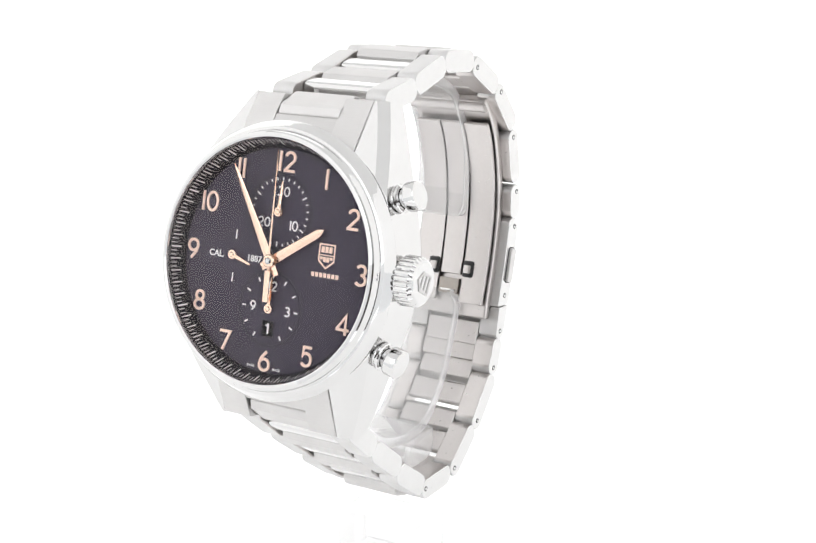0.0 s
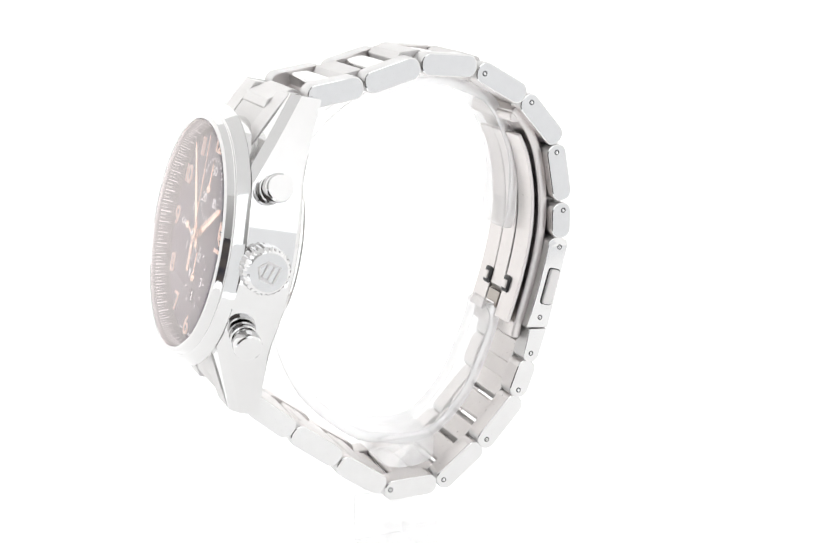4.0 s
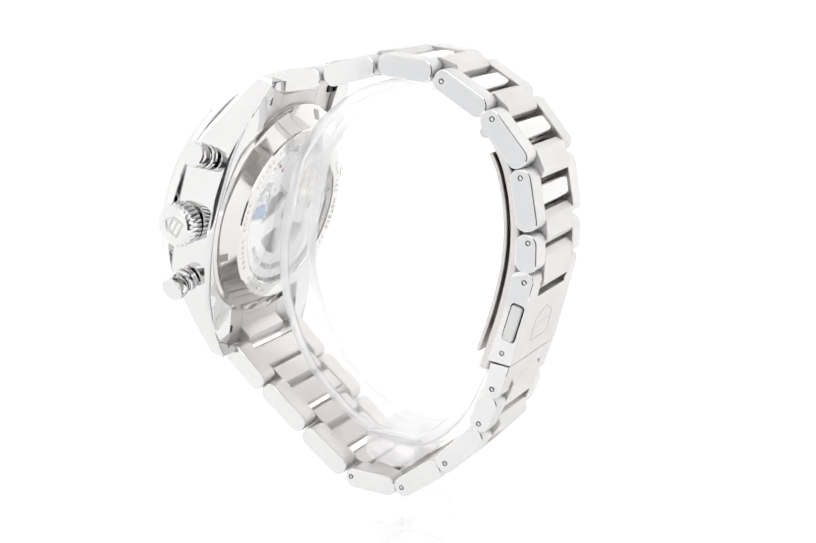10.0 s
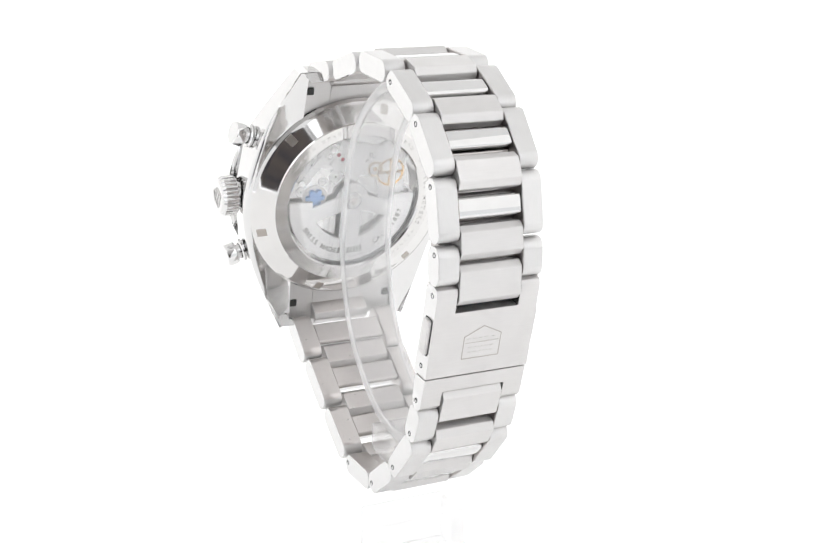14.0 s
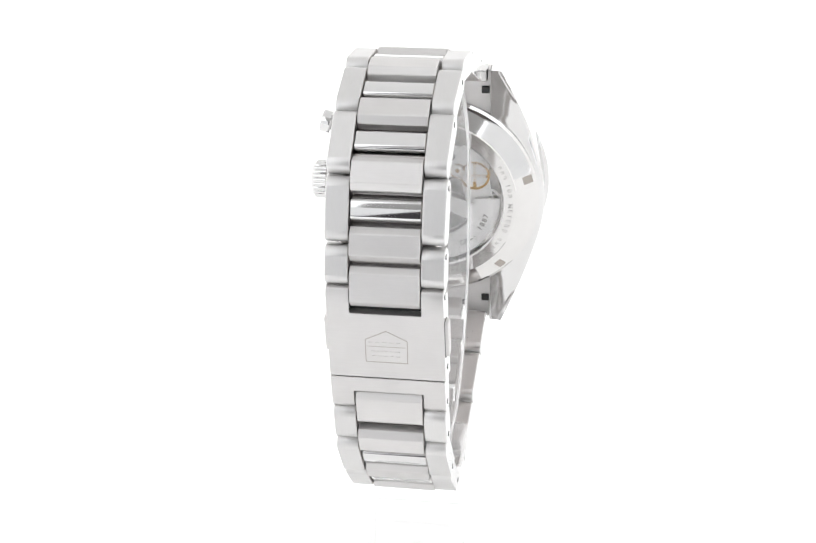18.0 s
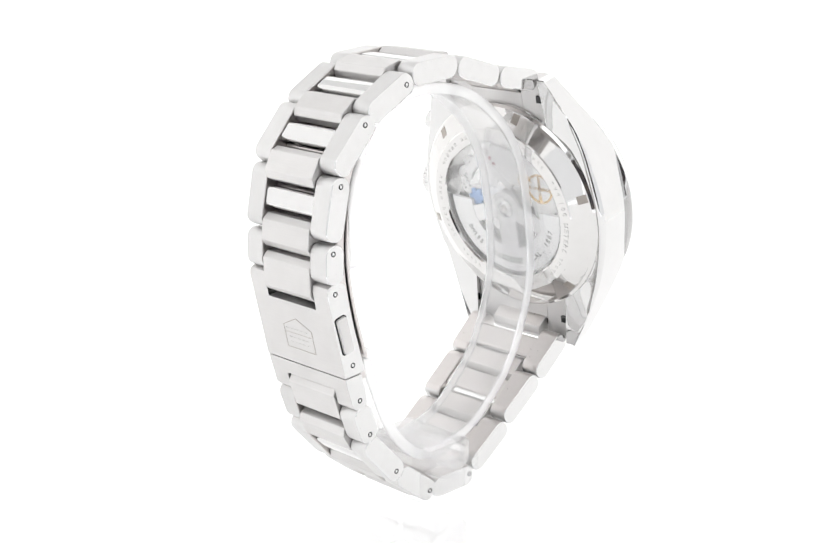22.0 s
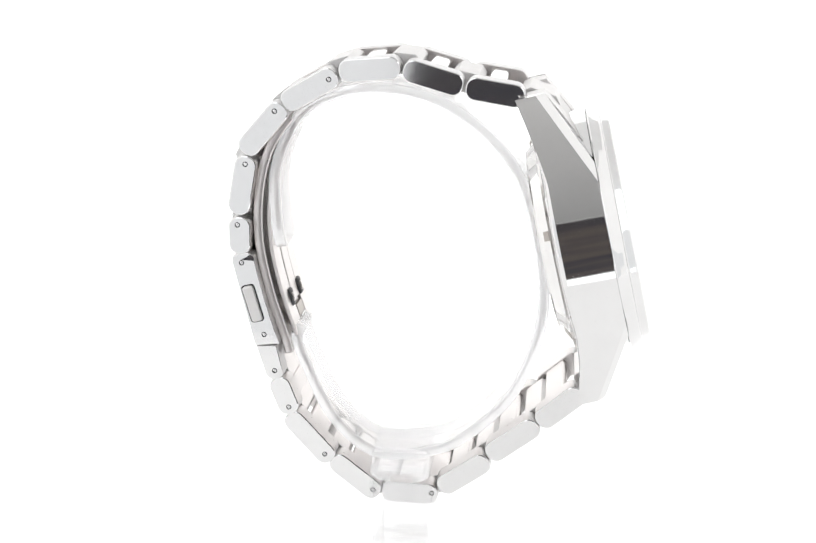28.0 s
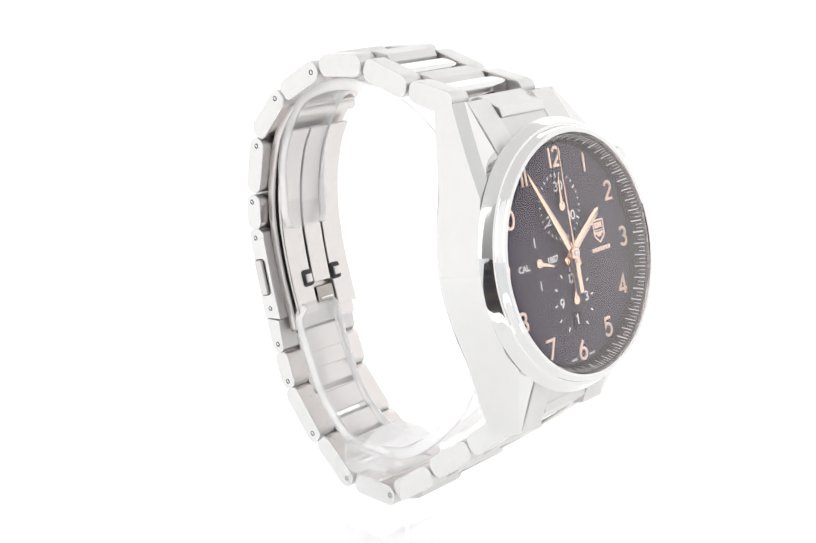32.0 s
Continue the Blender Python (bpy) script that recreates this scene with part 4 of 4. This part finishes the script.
def build_clasp():
    # cover: a solid plate with a slot at its upper edge for the middle link
    xs = (-9.65, -5.85, 5.85, 9.65)
    outer = [(27.4, 62.3), (28.75, 61.6), (28.9, 60.6), (28.08, 57.3), (27.01, 53.0), (26.07, 49.2), (25.15, 45.5)]
    inner = [(26.0, 62.3), (25.0, 61.8), (24.8, 60.6), (24.2, 57.9), (23.1, 53.6), (22.0, 49.9), (20.8, 46.0)]
    def polished_sides(bm, mid=CLASP_MID):
        tapered(bm, mid)
        bmesh.ops.recalc_face_normals(bm, faces=bm.faces[:])
        for f in bm.faces:
            f.material_index = 1 if abs(f.normal.x) > 0.9 else 0
        return bm
    clasp = part("clasp_cover", polished_sides(plate(xs, outer, inner, [(0, 1), (1, 1), (2, 1)])), [STEEL_BRUSHED, STEEL_FLANK], watch, "brushed steel folding clasp cover with engraved shield")
    part("clasp_end", polished_sides(plate(xs, [(25.0, 45.3), (24.1, 42.5), (23.3, 39.9), (22.4, 39.2)], [(21.4, 45.6), (20.8, 43.0), (20.2, 40.3), (21.0, 39.3)], [(1, 1), (2, 1)]), 22.0),
         [STEEL_BRUSHED, STEEL_FLANK], watch, "brushed steel end block of the clasp")
    # dark block painting the shade in the cover's upper slot
    part("slot_shade", box(-5.8, 5.8, 24.6, 26.2, 57.6, 61.5, 0.1), STEEL_SHADE, clasp, "")
    # push buttons
    d = Vector((-2.9, -14.0)).normalized()
    for s in (1, -1):
        a, b = Vector((26.3, 56.4)), Vector((24.5, 50.1))
        part("clasp_button", tapered(prism(stadium(a, b, 2.0, 0.5, 3), s * 9.0, s * 10.25, 0.25), CLASP_MID), STEEL_BRUSHED, clasp, "rounded push button on the flank")
        # dark outline paints the shaded gap around the button
        part("button_gap_shade", tapered(prism(stadium(a - d * 0.2, b + d * 0.2, 2.5, 0.5, 3), s * 9.0, s * 9.69), CLASP_MID), STEEL_SHADE, clasp, "")
    # engraved shield outline on the cover
    face = Vector((25.15, 45.5)) - Vector((28.9, 60.6))
    ang = math.atan2(-face.x, -face.y)
    frame_m = Matrix(((1, 0, 0, 0), (0, math.sin(ang), math.cos(ang), 26.6), (0, math.cos(ang), -math.sin(ang), 51.3), (0, 0, 0, 1)))

    def groove(p, q, w=0.13):
        p, q = Vector((*p, 0)), Vector((*q, 0))
        dd = q - p
        m = Matrix.Translation((p + q) / 2) @ Matrix.Rotation(math.atan2(dd.y, dd.x), 4, "Z")
        return shift(box(-dd.length / 2, dd.length / 2, -w / 2, w / 2, -0.1, 0.02), m)
    pts = [(-3.45, -2.9), (3.45, -2.9), (3.45, 1.35), (0, 3.1), (-3.45, 1.35)]
    lines = [groove(pts[i], pts[(i + 1) % 5]) for i in range(5)] + [groove((-3.1, 0.1), (3.1, 0.1), 0.08)]
    part("shield_outline", merge(*lines), NOTCH, clasp, "engraved shield outline", frame_m)
    marks = [groove((-2.3 + 1.15 * i, 0.9), (-1.6 + 1.15 * i, 0.9), 0.1) for i in range(5)] + [groove((-2.2 + 1.0 * i, -0.8), (-1.5 + 1.0 * i, -0.8), 0.1) for i in range(5)] + [groove((-2.2 + 1.0 * i, -1.7), (-1.5 + 1.0 * i, -1.7), 0.1) for i in range(5)]
    part("shield_marks", merge(*marks), PALE_PRINT, clasp, "", frame_m)
    # folding blades inside the bracelet
    outer = curve_points([(17.6, 86.0), (20.4, 82.2), (22.4, 77.5), (23.6, 70.5), (23.5, 63.0), (21.8, 54.5), (19.4, 46.6), (18.6, 43.5)], 5)
    part("outer_blade", strip([(y + 0.75, z + 0.12) for y, z in outer], 1.7, -8.0, 8.0, 0.7, 3), STEEL_INNER, watch, "long curved steel folding blade of the clasp")
    inner = curve_points([(19.6, 81.2), (21.3, 77.2), (22.5, 70.4), (22.3, 63.0), (20.6, 54.8), (18.0, 46.6)], 5)
    rails = merge(strip(inner, 0.7, -7.6, -2.6, 0.12, 1), strip(inner, 0.7, 2.6, 7.6, 0.12, 1))
    blade_in = part("inner_blade", rails, STEEL_INNER, watch, "split inner folding blade")
    tongue = curve_points([(19.6, 81.2), (21.3, 77.2), (22.5, 70.4), (22.3, 63.0), (20.6, 54.8), (19.7, 51.6)], 5)
    part("tongue", strip(tongue, 0.8, -2.2, 2.2, 0.12, 1), STEEL_INNER, watch, "")
    for s in (1, -1):
        c = Vector((19.75, 52.9))
        at = move(s * 3.7, c.x, c.y) @ Matrix.Rotation(radians(-16), 4, "X")
        # dark block for the shade inside the square recess
        part("square_recess_shade", shift(box(-1.2, 1.2, -0.5, 0.4, -1.6, 1.6, 0.45), at), STEEL_SHADE, blade_in, "")
        part("square_stud", shift(box(-0.72, 0.72, -0.8, 0.2, -0.8, 0.75, 0.15), at), STEEL_INNER, blade_in, "")
    at = move(0, 18.85, 49.3) @ Matrix.Rotation(radians(-17), 4, "X")
    part("latch_slot", shift(box(-2.1, 2.1, -0.3, 0.5, -1.4, 1.6, 0.1), at), NOTCH, blade_in, "")
    part("latch_pin", shift(box(-1.6, 1.6, -0.55, -0.1, -0.9, -0.5, 0.1), at), STEEL_POLISHED, blade_in, "")
    part("hinge", shift(revolve([(0, -7.8), (1.0, -7.8), (1.1, -7.6), (1.1, 7.6), (1.0, 7.8), (0, 7.8)], 20), move(0, 18.6, 84.6) @ Matrix.Rotation(radians(90), 4, "Y")), STEEL_INNER, watch, "")


build_clasp()

# ---------------------------------------------------------------- acrylic stand
stand = tagged(new("watch_stand"), "clear acrylic watch stand with an open ring-shaped arm, holding the watch", "watch stand")


def build_stand():
    ring = curve_points([(20.6, 62.8), (21.3, 68.5), (21.2, 77.0), (17.0, 86.2), (10.5, 90.0), (2.6, 91.0), (-7.0, 88.9), (-15.6, 83.0), (-21.0, 75.5),
                         (-23.8, 66.0), (-25.2, 56.0), (-24.2, 47.4), (-20.0, 37.2), (-12.2, 29.2), (-5.6, 26.0), (4.4, 25.4), (11.8, 31.8), (16.2, 40.8), (18.0, 46.0), (17.6, 48.6)], 4)
    band = strip(ring, 2.0, -7.9, 2.5, 0.45, 2)
    # both ends of the band have rounded corners
    for end in (ring[0], ring[-1]):
        for v in band.verts:
            d = math.hypot(v.co.y - end[0], v.co.z - end[1])
            if d < 3.0:
                v.co.x = -2.7 + math.copysign(max(0.0, abs(v.co.x + 2.7) - 3.0 * (1 - math.sqrt(max(0.0, 1 - ((3.0 - d) / 3.0) ** 2)))), v.co.x + 2.7)
    bmesh.ops.recalc_face_normals(band, faces=band.faces[:])
    for f in band.faces:
        f.material_index = 1 if abs(f.normal.x) > 0.2 else 0
    arm = part("ring_arm", band, [ACRYLIC_BAND, ACRYLIC_EDGE], stand, "clear curved acrylic ring open at the back")
    boat = [(-5.9, 26.3), (-5.9, 21.8), (-4.4, 20.9), (-2.5, 20.45), (-0.6, 20.3), (1.3, 20.45), (3.2, 20.9), (4.6, 21.8), (4.6, 26.3)]
    block = part("saddle", prism(boat, -10.2, 5.0, 0.5), ACRYLIC_BLOCK, stand, "clear acrylic block under the ring")
    stem = part("side_plate", box(-12.6, -10.3, -5.9, 4.6, 0.0, 24.0, 0.4), ACRYLIC_PLATE, stand, "clear acrylic side plate")
    post = part("foot", box(-10.2, 7.3, -5.9, 4.6, 0.0, 9.8, 0.6, 2), ACRYLIC_FOOT, stand, "clear acrylic foot")
    for ob in (arm, block, stem, post):
        ob.visible_shadow = False


build_stand()


# ---------------------------------------------------------------- what moves: the turntable carries watch and stand
def motions():
    seat = move(-0.0013377, 0, 0.0665) @ Matrix.Rotation(radians(-0.378), 4, "Y") @ move(0, 0, -0.0665)
    times = [0.0, 0.1, 0.3] + [0.5 * i for i in range(1, 64)] + [31.7, 31.9, 32.0]
    rows = []
    for t in times:
        turn = Matrix.Rotation(radians(-171.245 - 8.75216 * (t - 16.0)), 4, "Z")
        rows.append((t, turn @ seat))
    walk(watch, rows)
    walk(stand, rows)


motions()
